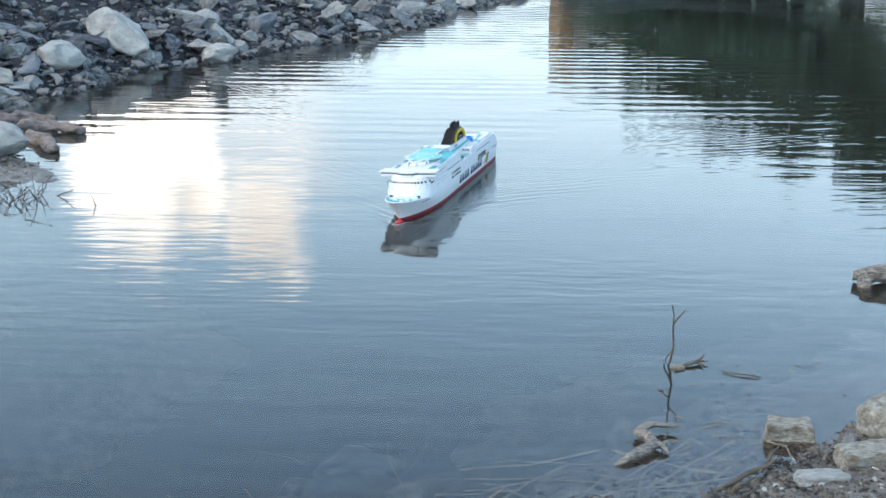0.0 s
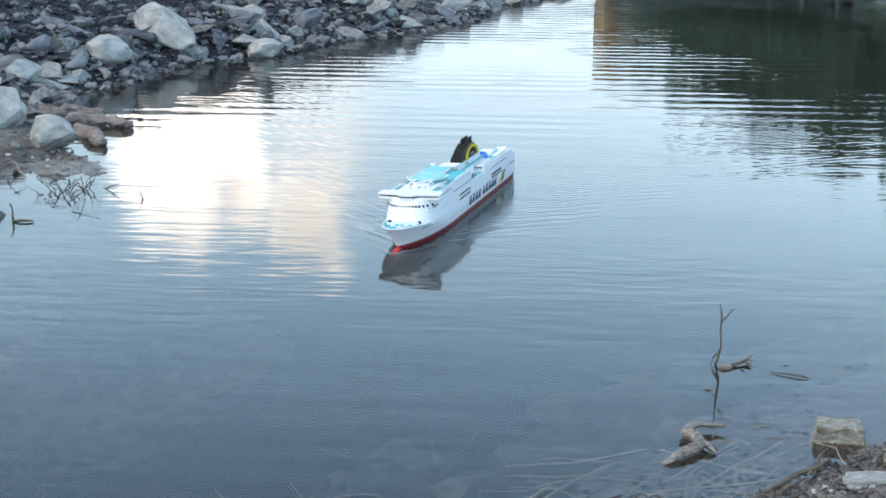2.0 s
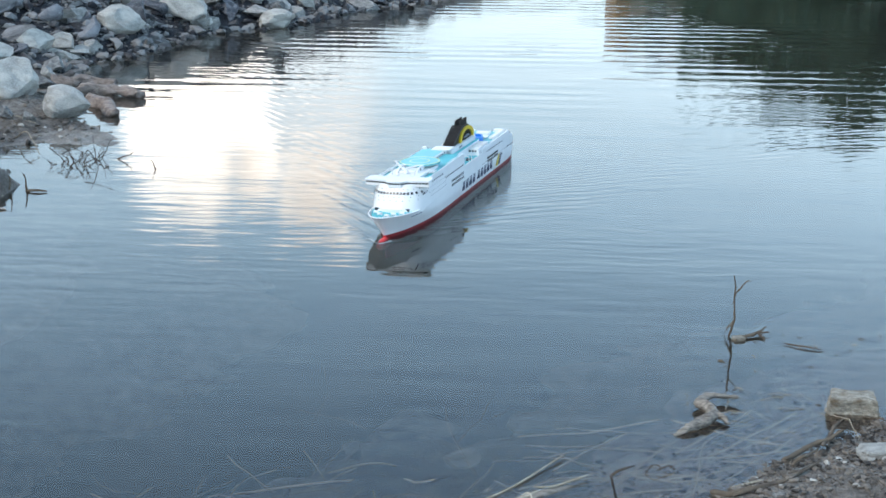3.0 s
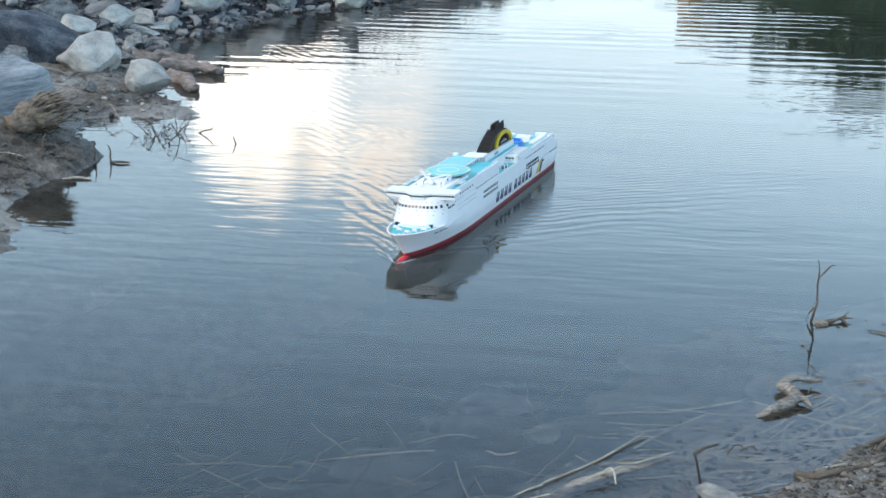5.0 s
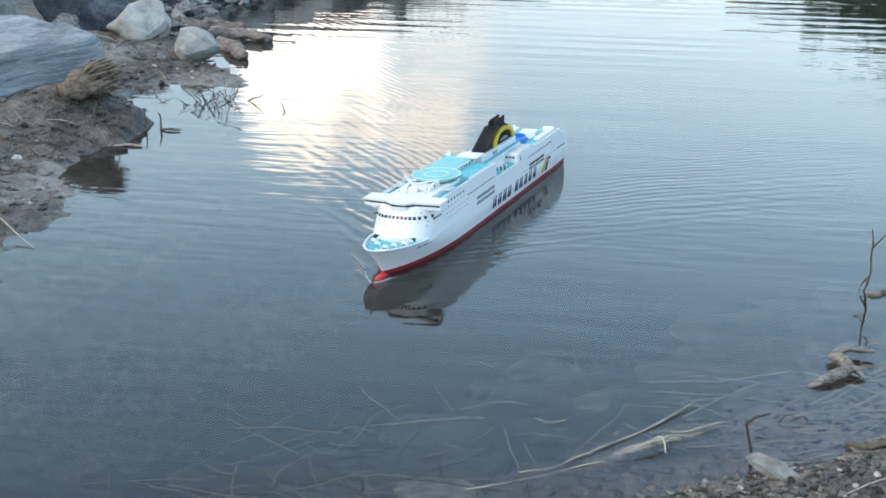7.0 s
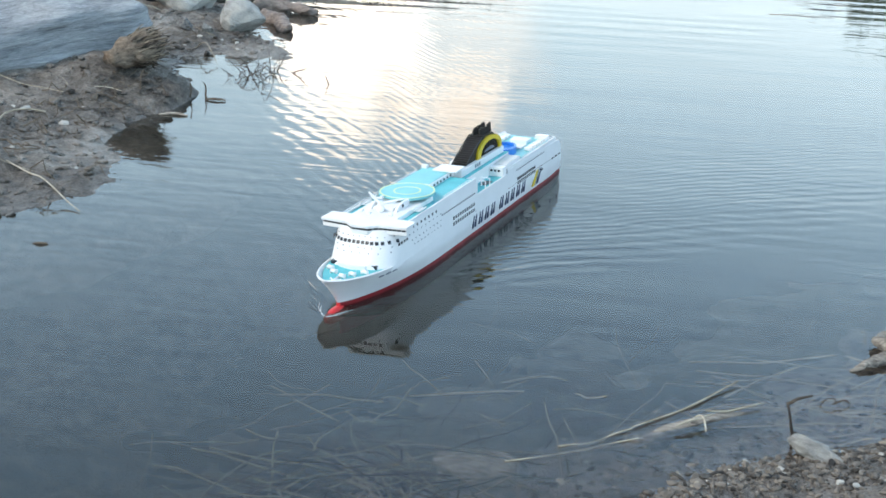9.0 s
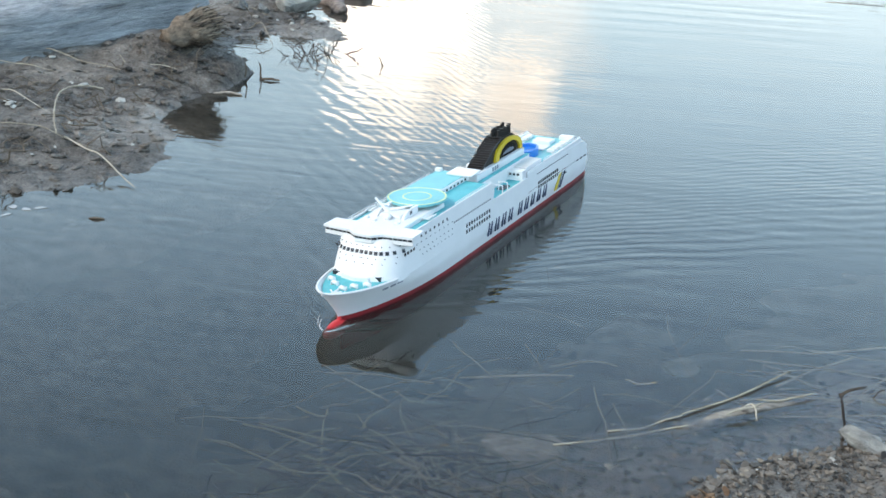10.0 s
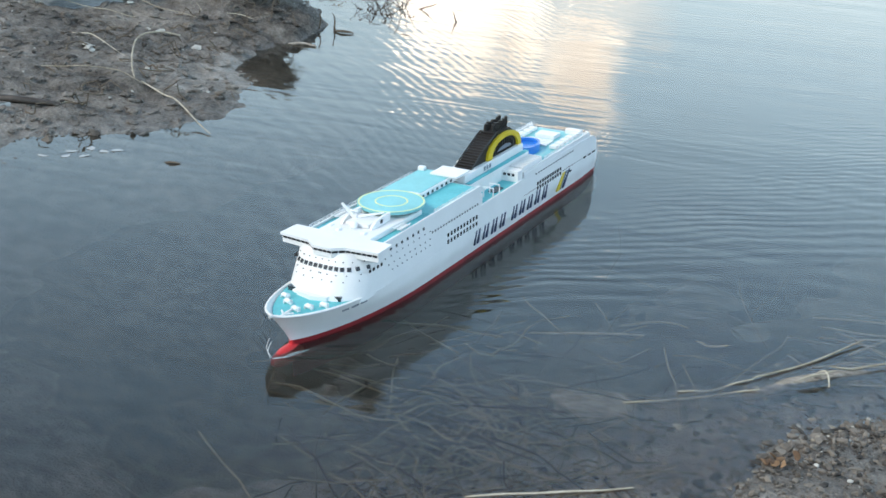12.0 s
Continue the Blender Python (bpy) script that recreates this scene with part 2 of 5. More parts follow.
RED_WOOD = rough_matter("reddish_driftwood", (0.05, 0.038, 0.032), (0.34, 0.275, 0.235), 8.0, 50.0, 0.8, 0.008, 0.1, 0.0, None, True, (1, 5, 5))
WET_WOOD = rough_matter("wet_black_wood", (0.014, 0.011, 0.009), (0.07, 0.054, 0.042), 14.0, 70.0, 0.5, 0.004)
TWIG = rough_matter("twig_bark", (0.05, 0.038, 0.028), (0.17, 0.13, 0.09), 20.0, 90.0, 0.85, 0.002, 0.1)
TWIG_TAN = rough_matter("bare_twig", (0.22, 0.13, 0.07), (0.48, 0.32, 0.2), 20.0, 90.0, 0.8, 0.002)
STRAW = rough_matter("dry_straw", (0.24, 0.2, 0.14), (0.52, 0.46, 0.36), 20.0, 90.0, 0.8, 0.002, 0.2)
WEED = rough_matter("drowned_stems", (0.05, 0.04, 0.028), (0.28, 0.235, 0.165), 6.0, 60.0, 0.8, 0.002, 0.0, 0.5, None, False)
LEAF = leaf_matter()
TRUNK = rough_matter("tree_bark", (0.04, 0.03, 0.024), (0.16, 0.13, 0.1), 5.0, 30.0, 0.9, 0.02)
WHITE = paint("white_paint", (0.78, 0.775, 0.76), 0.4, 0.05)
RED = paint("red_antifouling", (0.33, 0.018, 0.025), 0.45, 0.3)
BRIGHT_RED = paint("bright_red_paint", (0.62, 0.03, 0.035), 0.35, 0.2)
TEAL = paint("turquoise_deck_paint", (0.11, 0.52, 0.56), 0.55, 0.2)
PALE_TEAL = paint("pale_turquoise_paint", (0.21, 0.57, 0.59), 0.5, 0.15)
YELLOW = paint("yellow_paint", (0.72, 0.5, 0.02), 0.4, 0.12)
LINE = paint("pale_yellow_line", (0.7, 0.74, 0.38), 0.5, 0.12)
BLACK = paint("black_brown_paint", (0.018, 0.014, 0.011), 0.5, 0.4)
NAVY = paint("navy_paint", (0.012, 0.025, 0.075), 0.4, 0.2)
GREY = paint("grey_paint", (0.2, 0.22, 0.26), 0.4, 0.2)
BLUE = paint("pool_blue_paint", (0.02, 0.2, 0.62), 0.3, 0.15)
DARK = paint("dark_window", (0.03, 0.03, 0.035), 0.2, 0.2)
FOAM = paint("foam", (0.75, 0.78, 0.8), 0.5, 0.1)


# ---------------------------------------------------------------- mesh helpers
def part(name, bm, material, parent=None, label="", smooth=False, sheet=False):
    """Link a bmesh as one mesh object, under parent if given."""
    me = bpy.data.meshes.new(name)
    bm.normal_update()
    if sheet:
        for f in bm.faces:
            if f.normal.z < 0:
                f.normal_flip()
    else:
        bmesh.ops.recalc_face_normals(bm, faces=bm.faces)
    bm.to_mesh(me)
    bm.free()
    me.materials.append(material)
    if smooth:
        me.polygons.foreach_set("use_smooth", [True] * len(me.polygons))
    ob = new(name, me)
    if parent:
        ob.parent = parent
    if label:
        tagged(ob, label)
    return ob


def share(name, ob, parent, m):
    """Another object on the mesh of ob."""
    o = new(name, ob.data)
    o.parent = parent
    o.matrix_basis = m
    return o


def box(bm, x0, x1, y0, y1, z0, z1, bevel=0.0):
    r = bmesh.ops.create_cube(bm, size=1.0)
    bmesh.ops.transform(bm, verts=r["verts"], matrix=Matrix.Translation(((x0 + x1) / 2, (y0 + y1) / 2, (z0 + z1) / 2)) @ Matrix.Diagonal((x1 - x0, y1 - y0, z1 - z0, 1)))
    if bevel:
        edges = list({e for v in r["verts"] for e in v.link_edges})
        bmesh.ops.bevel(bm, geom=edges, offset=bevel, segments=2, affect="EDGES", profile=0.6)
    return bm


def prism(bm, outline, low, high, axis="z"):
    """A straight prism over an outline of 2D points: (x, y) for axis z, (x, z) for axis y."""
    put = (lambda u, v, w: (u, v, w)) if axis == "z" else (lambda u, v, w: (u, w, v))
    a = [bm.verts.new(put(u, v, low)) for u, v in outline]
    b = [bm.verts.new(put(u, v, high)) for u, v in outline]
    bm.faces.new(a[::-1])
    bm.faces.new(b)
    for i in range(len(a)):
        j = (i + 1) % len(a)
        bm.faces.new((a[i], a[j], b[j], b[i]))
    return bm


def rod(bm, points, radii, sides=7):
    """A bent tapering rod through points."""
    rings = []
    pts = [Vector(p) for p in points]
    for i, p in enumerate(pts):
        d = (pts[min(i + 1, len(pts) - 1)] - pts[max(i - 1, 0)]).normalized()
        u = d.orthogonal().normalized() if abs(d.z) > 0.9 else d.cross(Vector((0, 0, 1))).normalized()
        v = d.cross(u)
        r = radii[i] if isinstance(radii, (list, tuple)) else radii
        rings.append([bm.verts.new(p + (u * math.cos(k * math.tau / sides) + v * math.sin(k * math.tau / sides)) * r) for k in range(sides)])
    for a, b in zip(rings, rings[1:]):
        for k in range(sides):
            bm.faces.new((a[k], a[(k + 1) % sides], b[(k + 1) % sides], b[k]))
    bm.faces.new(rings[0][::-1])
    bm.faces.new(rings[-1])
    return bm


def wander(start, end, rng, sway, steps=7, sag=0.0):
    """Points of an uneven line from start to end."""
    a, b = Vector(start), Vector(end)
    out, off = [], Vector((0, 0, 0))
    for i in range(steps):
        f = i / (steps - 1)
        off += Vector([rng.uniform(-1, 1) for _ in range(3)]) * sway / steps
        q = a.lerp(b, f) + off * math.sin(math.pi * f) * 2
        q.z -= sag * math.sin(math.pi * f)
        out.append(q)
    return out


def flowing(points, times=2):
    """Round off a line of points."""
    pts = [Vector(p) for p in points]
    for _ in range(times):
        out = [pts[0]]
        for a, b in zip(pts, pts[1:]):
            out += [a.lerp(b, 0.25), a.lerp(b, 0.75)]
        pts = out + [pts[-1]]
    return pts


def stone(bm, seed, sx, sy, sz, cuts=14, m=Matrix.Identity(4), bevel=0.0):
    """An angular broken stone: a block cut by random planes, with its corners knocked off."""
    rng = random.Random(seed)
    t = bmesh.new()
    bmesh.ops.create_icosphere(t, subdivisions=3, radius=1.0)
    for _ in range(cuts):
        nrm = Vector((rng.gauss(0, 1), rng.gauss(0, 1), rng.gauss(0, 0.8))).normalized()
        d = rng.uniform(0.4, 0.74)
        for v in t.verts:
            over = v.co.dot(nrm) - d
            if over > 0:
                v.co -= nrm * over
    for v in t.verts:
        v.co += noise.noise_vector(v.co * 2.3 + Vector((seed, 0, 0))) * 0.045 + noise.noise_vector(v.co * 6.5 + Vector((0, seed, 0))) * 0.025
    bmesh.ops.remove_doubles(t, verts=t.verts, dist=0.04)
    bmesh.ops.transform(t, verts=t.verts, matrix=m @ Matrix.Diagonal((sx / 1.5, sy / 1.5, sz / 1.5, 1)))
    vs = [bm.verts.new(v.co) for v in t.verts]
    t.verts.index_update()
    for f in t.faces:
        bm.faces.new([vs[v.index] for v in f.verts])
    t.free()
    return bm


# ---------------------------------------------------------------- ground and water
SHORE = [(1.58, 4.13), (1.26, 3.77), (0.83, 3.41), (0.5, 3.05), (0.23, 2.97), (0.08, 2.84), (-0.03, 2.68), (-0.15, 2.45), (-0.5, 2.0), (-1.5, 1.5),
         (-2.7, 2.2), (-3.1, 3.2), (-2.87, 3.75), (-2.84, 4.15), (-2.62, 4.35), (-2.45, 4.85), (-2.5, 5.2), (-2.76, 5.6), (-2.66, 6.4), (-2.98, 7.15),
         (-2.85, 7.5), (-2.47, 7.68), (-2.8, 8.2), (-2.95, 8.9), (-3.55, 10.0), (-3.75, 10.7), (-3.43, 11.3), (-3.25, 12.7), (-2.4, 13.65), (-1.85, 15.3),
         (-1.02, 16.5), (-0.32, 18.1), (0.1, 20.3), (1.2, 23.5), (5.0, 27.0), (12.0, 29.0), (17.0, 25.0), (14.0, 16.0), (7.0, 9.0), (3.2, 5.4)]
SHORE_A = np.array(SHORE)
SHORE_B = np.roll(SHORE_A, -1, axis=0)


def shore_distance(x, y):
    """Metres from the waterline for arrays of places: positive on land."""
    p = np.stack([x, y], -1)[..., None, :]
    ab = SHORE_B - SHORE_A
    f = np.clip(((p - SHORE_A) * ab).sum(-1) / (ab**2).sum(-1), 0, 1)
    d = np.sqrt((((p - SHORE_A) - f[..., None] * ab) ** 2).sum(-1)).min(-1)
    px, py = p[..., 0], p[..., 1]
    cross = ((SHORE_A[:, 1] > py) != (SHORE_B[:, 1] > py)) & (px < ab[:, 0] * (py - SHORE_A[:, 1]) / np.where(ab[:, 1] == 0, 1e-9, ab[:, 1]) + SHORE_A[:, 0])
    return np.where(cross.sum(-1) % 2 == 1, -d, d)


def step(a, b, v):
    f = np.clip((v - a) / (b - a), 0, 1)
    return f * f * (3 - 2 * f)


def ripple(x, y):
    """Smooth unevenness without a pattern that shows."""
    return (np.sin(1.7 * x + 0.6 * y) * np.cos(1.3 * y - 0.7 * x + 1) + 0.6 * np.sin(3.9 * x - 2.2 * y + 2) * np.cos(4.6 * y + 1.1 * x)
            + 0.4 * np.sin(9.1 * x + 5.3 * y) * np.cos(8.2 * y - 6.0 * x + 3) + 0.25 * np.sin(21 * x - 13 * y + 1) * np.cos(17 * y + 19 * x))


def ground_height(x, y):
    x, y = np.asarray(x, float), np.asarray(y, float)
    d = shore_distance(x, y)
    d = d + (0.06 * ripple(x, y) + 0.07 * ripple(2.3 * x + 1, 2.1 * y) + 0.03 * ripple(5.1 * x, 4.7 * y + 1)) * np.where(x < -1.5, 1.0, 0.3) * np.exp(-np.abs(d) / 1.5)
    bank = step(9.0, 12.0, y) * step(5.0, 0.0, x - 0.2 * y + 2) * (1 - 0.85 * step(17.5, 24.0, y))      # stony bank, far left
    right = step(0.5, 6.0, x - 0.25 * y)                           # grassy rise, far right
    slope = 0.13 + 0.37 * bank + 0.2 * right
    land = slope * np.maximum(d, 0) ** 0.95
    roof = 0.35 + 1.3 * bank + 2.6 * right + 0.02 * np.maximum(d, 0)
    land = roof * np.tanh(land / roof) + 0.15 * np.exp(-(((y - 6.45) / 0.55) ** 2)) * (1 - np.exp(-np.maximum(d, 0) / 0.13)) * (x < 0) + (0.012 * ripple(x * 2, y * 2) + 0.014 * ripple(x * 5.3, y * 4.7 + 2)) * np.clip(d * 4, 0, 1)
    depth = 0.85 * np.tanh(np.maximum(-d, 0) * 0.22 / 0.85)
    depth = depth + (0.035 * ripple(0.9 * x, 1.1 * y) + 0.02 * ripple(2.6 * x + 2, 2.9 * y)) * np.clip(-d - 0.1, 0, 1)
    hill = 6.0 * step(40, 160, np.hypot(x, y - 10))
    return np.where(d > 0, land + 0.0 + hill * (d > 0), -depth)


def spread(lo, hi, near, fine, growth):
    """Coordinates that lie close together about near and grow apart outwards."""
    out, s, v = [near], fine, near
    while v < hi:
        v += s
        out.append(v)
        s = s if v < near + 3.2 else s * growth
    s, v = fine, near
    while v > lo:
        v -= s
        out.insert(0, v)
        s = s if v > near - 3.2 else s * growth
    return np.array(out)


def build_ground():
    xs, ys = spread(-500, 500, -1.2, 0.036, 1.05), spread(-450, 550, 5.4, 0.036, 1.05)
    gx, gy = np.meshgrid(xs, ys)
    gz = ground_height(gx.ravel(), gy.ravel())
    co = np.stack([gx.ravel(), gy.ravel(), gz], -1)
    nx, ny = len(xs), len(ys)
    i = (np.arange(ny - 1)[:, None] * nx + np.arange(nx - 1)).ravel()
    me = bpy.data.meshes.new("ground")
    me.from_pydata(co.tolist(), [], np.stack([i, i + 1, i + nx + 1, i + nx], -1).tolist())
    me.polygons.foreach_set("use_smooth", [True] * len(me.polygons))
    me.materials.append(GROUND)
    tagged(new("ground", me), "grey-brown silty mud and dark slate banks round a pond", "ground", kind="structure")


build_ground()


def flat(name, z, material, label):
    me = bpy.data.meshes.new(name)
    me.from_pydata([(-9, -2, z), (24, -2, z), (24, 36, z), (-9, 36, z)], [], [(0, 1, 2, 3)])
    me.materials.append(material)
    return tagged(new(name, me), label, "water", kind="structure")


flat("water", 0.0, WATER, "calm grey-blue pond water reflecting the sky")
for depth, thick in ((0.13, 0.22), (0.28, 0.6)):
    flat("water_silt", -depth, murk_matter(thick), "cloudy grey-green silt in the pond water")


def at_ground(x, y, dz=0.0):
    return Vector((x, y, float(ground_height(np.array([x]), np.array([y]))[0]) + dz))

# ---------------------------------------------------------------- the model ferry
# ship space: x ahead, y to port, z up from the waterline; two metres long
BEAM = 0.127


def red_top(x):
    return 0.013 + 0.009 * max(0.0, x) ** 2


def stem(z):
    """How far ahead the bow reaches at a height."""
    return 0.905 + 0.01 * min(max(z, 0.0) / 0.02, 1.0) + (0.088 * (max(z - 0.02, 0) / 0.12) ** 1.15)


def half_width(x, z):
    entry = 0.62 - 2.6 * max(min(z, 0.14), 0.0)
    s = min(1.0, max(0.0, (stem(z) - x) / entry))
    w = BEAM * (1 - (1 - s) ** 2.2) ** (0.8 - 0.2 * min(1.0, max(0.0, z / 0.12)))
    if z < 0.0:
        w *= 1 - 0.35 * min(1, (-z / 0.09)) ** 2
    f = min(1.0, max(0.0, z / 0.075))
    w *= 0.89 + 0.11 * f * f * (3 - 2 * f)
    aft = min(1.0, max(0.0, (x + 1.0) / 0.16))
    return w * (0.9 + 0.1 * aft**0.6)


def rail_top(x):
    """Upper edge of the white hull: flat, rising to the bow."""
    return 0.101 + 0.024 * min(1, max(0.0, (x - 0.6) / 0.42)) ** 1.6


def hull_skin(levels, low, high, inset=0.0, back=0.0):
    """Both sides and the transom between two heights that follow x."""
    bm = bmesh.new()
    n = 72
    grid = {}
    for side in (1, -1):
        for k in range(levels + 1):
            for i in range(n + 1):
                f = i / n
                f = f if f < 0.6 else 0.6 + 0.4 * (1 - (1 - (f - 0.6) / 0.4) ** 1.7)
                x = -1.0 + 2.0 * f
                for _ in range(6):
                    z = low(x) + (high(x) - low(x)) * k / levels
                    x = -1.01 + max(z, 0) * 0.28 + (stem(z) - inset + 1.01 - max(z, 0) * 0.28) * f
                w = max(0.0, half_width(x, z) - inset)
                grid[side, k, i] = bm.verts.new((x, side * w, z))
        for k in range(levels):
            for i in range(n):
                bm.faces.new((grid[side, k, i], grid[side, k, i + 1], grid[side, k + 1, i + 1], grid[side, k + 1, i]))
    for k in range(levels):
        bm.faces.new((grid[1, k, 0], grid[1, k + 1, 0], grid[-1, k + 1, 0], grid[-1, k, 0]))
    bmesh.ops.remove_doubles(bm, verts=bm.verts, dist=0.0008)
    return bm


def front_outline(z, reach, half, back, bulge=0.085, n=18):
    """Plan of the rounded superstructure front at one height."""
    pts = [(back, -half)]
    for i in range(n + 1):
        a = -1 + 2 * i / n
        u = math.copysign(1 - (1 - abs(a)) ** 1.5, a)
        pts.append((reach - bulge * abs(u) ** 4, half * u))
    pts.append((back, half))
    return pts


def loft(bm, rings):
    """Close rings of equal count into a solid."""
    vs = [[bm.verts.new(p) for p in r] for r in rings]
    for a, b in zip(vs, vs[1:]):
        for i in range(len(a)):
            j = (i + 1) % len(a)
            bm.faces.new((a[i], a[j], b[j], b[i]))
    bm.faces.new(vs[0][::-1])
    bm.faces.new(vs[-1])
    return bm


def front_reach(z):
    return 0.812 - 0.56 * (z - 0.09)


def on_front(u, z, out=0.0012):
    """Pose on the curved front at u from -1 (starboard) to 1 (port): x axis out of the wall."""
    half, bulge = BEAM, 0.085

    def place(u_):
        return Vector((front_reach(z) - bulge * abs(u_) ** 4, half * u_, z))

    p, t = place(u), (place(min(u + 0.02, 0.999)) - place(max(u - 0.02, -0.999))).normalized()
    nrm = Vector((t.y, -t.x, 0.55)).normalized()
    up = nrm.cross(t).normalized()
    m = Matrix((nrm, t, up)).transposed().to_4x4()
    m.translation = p + nrm * out
    return m


def railing(parent, a, b, z, height=0.012, posts=8):
    """Thin white guard rail between two points on a deck."""
    bm = bmesh.new()
    a, b = Vector((*a, z)), Vector((*b, z))
    for k in (0.5, 1.0):
        rod(bm, [a + Vector((0, 0, height * k)), b + Vector((0, 0, height * k))], 0.0009, 4)
    for i in range(posts + 1):
        p = a.lerp(b, i / posts)
        rod(bm, [p, p + Vector((0, 0, height))], 0.0009, 4)
    return part("railing", bm, WHITE, parent, "thin white guard rail")


def lettering(parent, side):
    """Two words along the side as slanted navy bars."""
    x = 0.068
    for word in (4, 5):
        for _ in range(word):
            bm = bmesh.new()
            w, h, z0 = 0.043, 0.047, 0.041
            lean = -0.012
            y0, y1 = sorted((side * (BEAM - 0.002), side * (BEAM + 0.0012)))
            for off, wide in ((0.0, 0.009), (0.022, 0.011)):
                prism(bm, [(x - off, z0), (x - off - wide, z0), (x - off - wide + lean, z0 + h), (x - off + lean, z0 + h)], y0, y1, "y")
            part("letter_bar", bm, NAVY, parent, "slanted navy mark painted on the side")
            x -= 0.062
        x -= 0.03


def build_ferry():
    ship = tagged(new("model_ferry"), "white model passenger ferry with red bottom and turquoise decks, afloat", "model ship")
    low = part("lower_hull", hull_skin(7, lambda x: -0.095, red_top), RED, ship, "dark red underwater hull", True)
    # bulb at the forefoot
    bm = bmesh.new()
    bmesh.ops.create_uvsphere(bm, u_segments=18, v_segments=12, radius=1.0, matrix=Matrix.Translation((0.925, 0, -0.016)) @ Matrix.Diagonal((0.075, 0.024, 0.026, 1)))
    part("bulb", bm, BRIGHT_RED, low, "bright red bulbous bow", True)
    bm = bmesh.new()
    prism(bm, [(0.80, -0.05), (0.915, -0.02), (0.912, 0.02), (0.86, 0.026), (0.78, 0.026)], -0.006, 0.006, "y")
    part("forefoot", bm, BRIGHT_RED, low)

    hull = part("upper_hull", hull_skin(10, red_top, rail_top), WHITE, ship, "white hull with flared bow", True)
    bm = hull_skin(2, lambda x: 0.093, rail_top, 0.006)
    bmesh.ops.delete(bm, geom=[v for v in bm.verts if v.co.x < 0.6], context="VERTS")
    part("bulwark_lining", bm, WHITE, hull, "", True)
    # capping along the bulwark
    for side in (1, -1):
        bm = bmesh.new()
        pts = []
        for i in range(26):
            x = 0.62 + (stem(0.142) - 0.622) * (1 - (1 - i / 25) ** 1.8)
            z = rail_top(x)
            pts.append((x, side * max(half_width(x, z) - 0.003, 0), z))
        rod(bm, pts, 0.0042, 6)
        part("bulwark_cap", bm, WHITE, hull, "", True)

    # foredeck
    bm = bmesh.new()
    edge = [(x, max(half_width(x, 0.1) - 0.0065, 0.002)) for x in np.linspace(0.6, stem(0.1) - 0.014, 24)]
    prism(bm, edge + [(x, -y) for x, y in edge[::-1]], 0.098, 0.106)
    fore = part("foredeck", bm, TEAL, ship, "turquoise foredeck with white winches")
    rng = random.Random(4)
    for sx, sy in ((0.87, 0.035), (0.87, -0.035), (0.84, 0.065), (0.84, -0.065), (0.9, 0.012)):
        bm = bmesh.new()
        bmesh.ops.create_cone(bm, cap_ends=True, segments=10, radius1=0.007, radius2=0.007, depth=0.018, matrix=Matrix.Translation((sx, sy, 0.114)) @ pose(0, 0, 0, 90, 0, rng.uniform(-20, 20)))
        box(bm, sx - 0.006, sx + 0.006, sy - 0.012, sy - 0.009, 0.105, 0.118)
        box(bm, sx - 0.006, sx + 0.006, sy + 0.009, sy + 0.012, 0.105, 0.118)
        part("winch", bm, WHITE, fore, "small white winch")
    bm = box(bmesh.new(), 0.905, 0.96, -0.003, 0.003, 0.105, 0.111, 0.001)
    rod(bm, [(0.92, 0.02, 0.108), (0.94, 0.0, 0.109), (0.92, -0.02, 0.108)], 0.003, 6)
    part("breakwater", bm, WHITE, fore)
    for side in (1, -1):
        bm = box(bmesh.new(), 0.74, 0.79, min(side * 0.052, side * 0.092), max(side * 0.05, side * 0.084), 0.1055, 0.119)
        part("mooring_opening", bm, DARK, fore, "dark opening under the front wall")

    # forward superstructure
    rings = []
    for z in (0.094, 0.1012, 0.1016, 0.13, 0.15, 0.17, 0.19, 0.21, 0.226):
        rings.append([(x, y, z) for x, y in front_outline(z, front_reach(z), BEAM - (0.002 if z < 0.1014 else 0.0), 0.03)])
    sup = part("forward_superstructure", loft(bmesh.new(), rings), WHITE, ship, "white superstructure with rounded raked front", True)
    try:
        sup.data.set_sharp_from_angle(angle=radians(40))
    except AttributeError:
        pass
    bm = prism(bmesh.new(), [(0.806, -0.05), (0.819, 0), (0.806, 0.05), (0.77, 0.05), (0.77, -0.05)], 0.1055, 0.118)
    part("front_apron", bm, WHITE, sup)

    # front windows
    bm = box(bmesh.new(), -0.001, 0.0006, -0.0062, 0.0062, -0.0062, 0.0062, 0.0008)
    win = part("window", bm, DARK, sup, "dark square window")
    win.matrix_basis = on_front(0.0, 0.186)
    for i in range(15):
        u = -0.93 + 1.86 * i / 14
        if abs(u) > 0.01:
            share("window", win, sup, on_front(u, 0.186))
    bm = bmesh.new()
    bmesh.ops.create_cone(bm, cap_ends=True, segments=8, radius1=0.0019, radius2=0.0019, depth=0.002, matrix=pose(0, 0, 0, 0, 90, 0))
    port = part("porthole", bm, DARK, sup, "tiny dark porthole")
    port.matrix_basis = on_front(0.05, 0.17)
    for z, count in ((0.17, 9), (0.154, 8), (0.204, 11)):
        for i in range(count):
            share("porthole", port, sup, on_front(-0.86 + 1.72 * i / (count - 1), z))

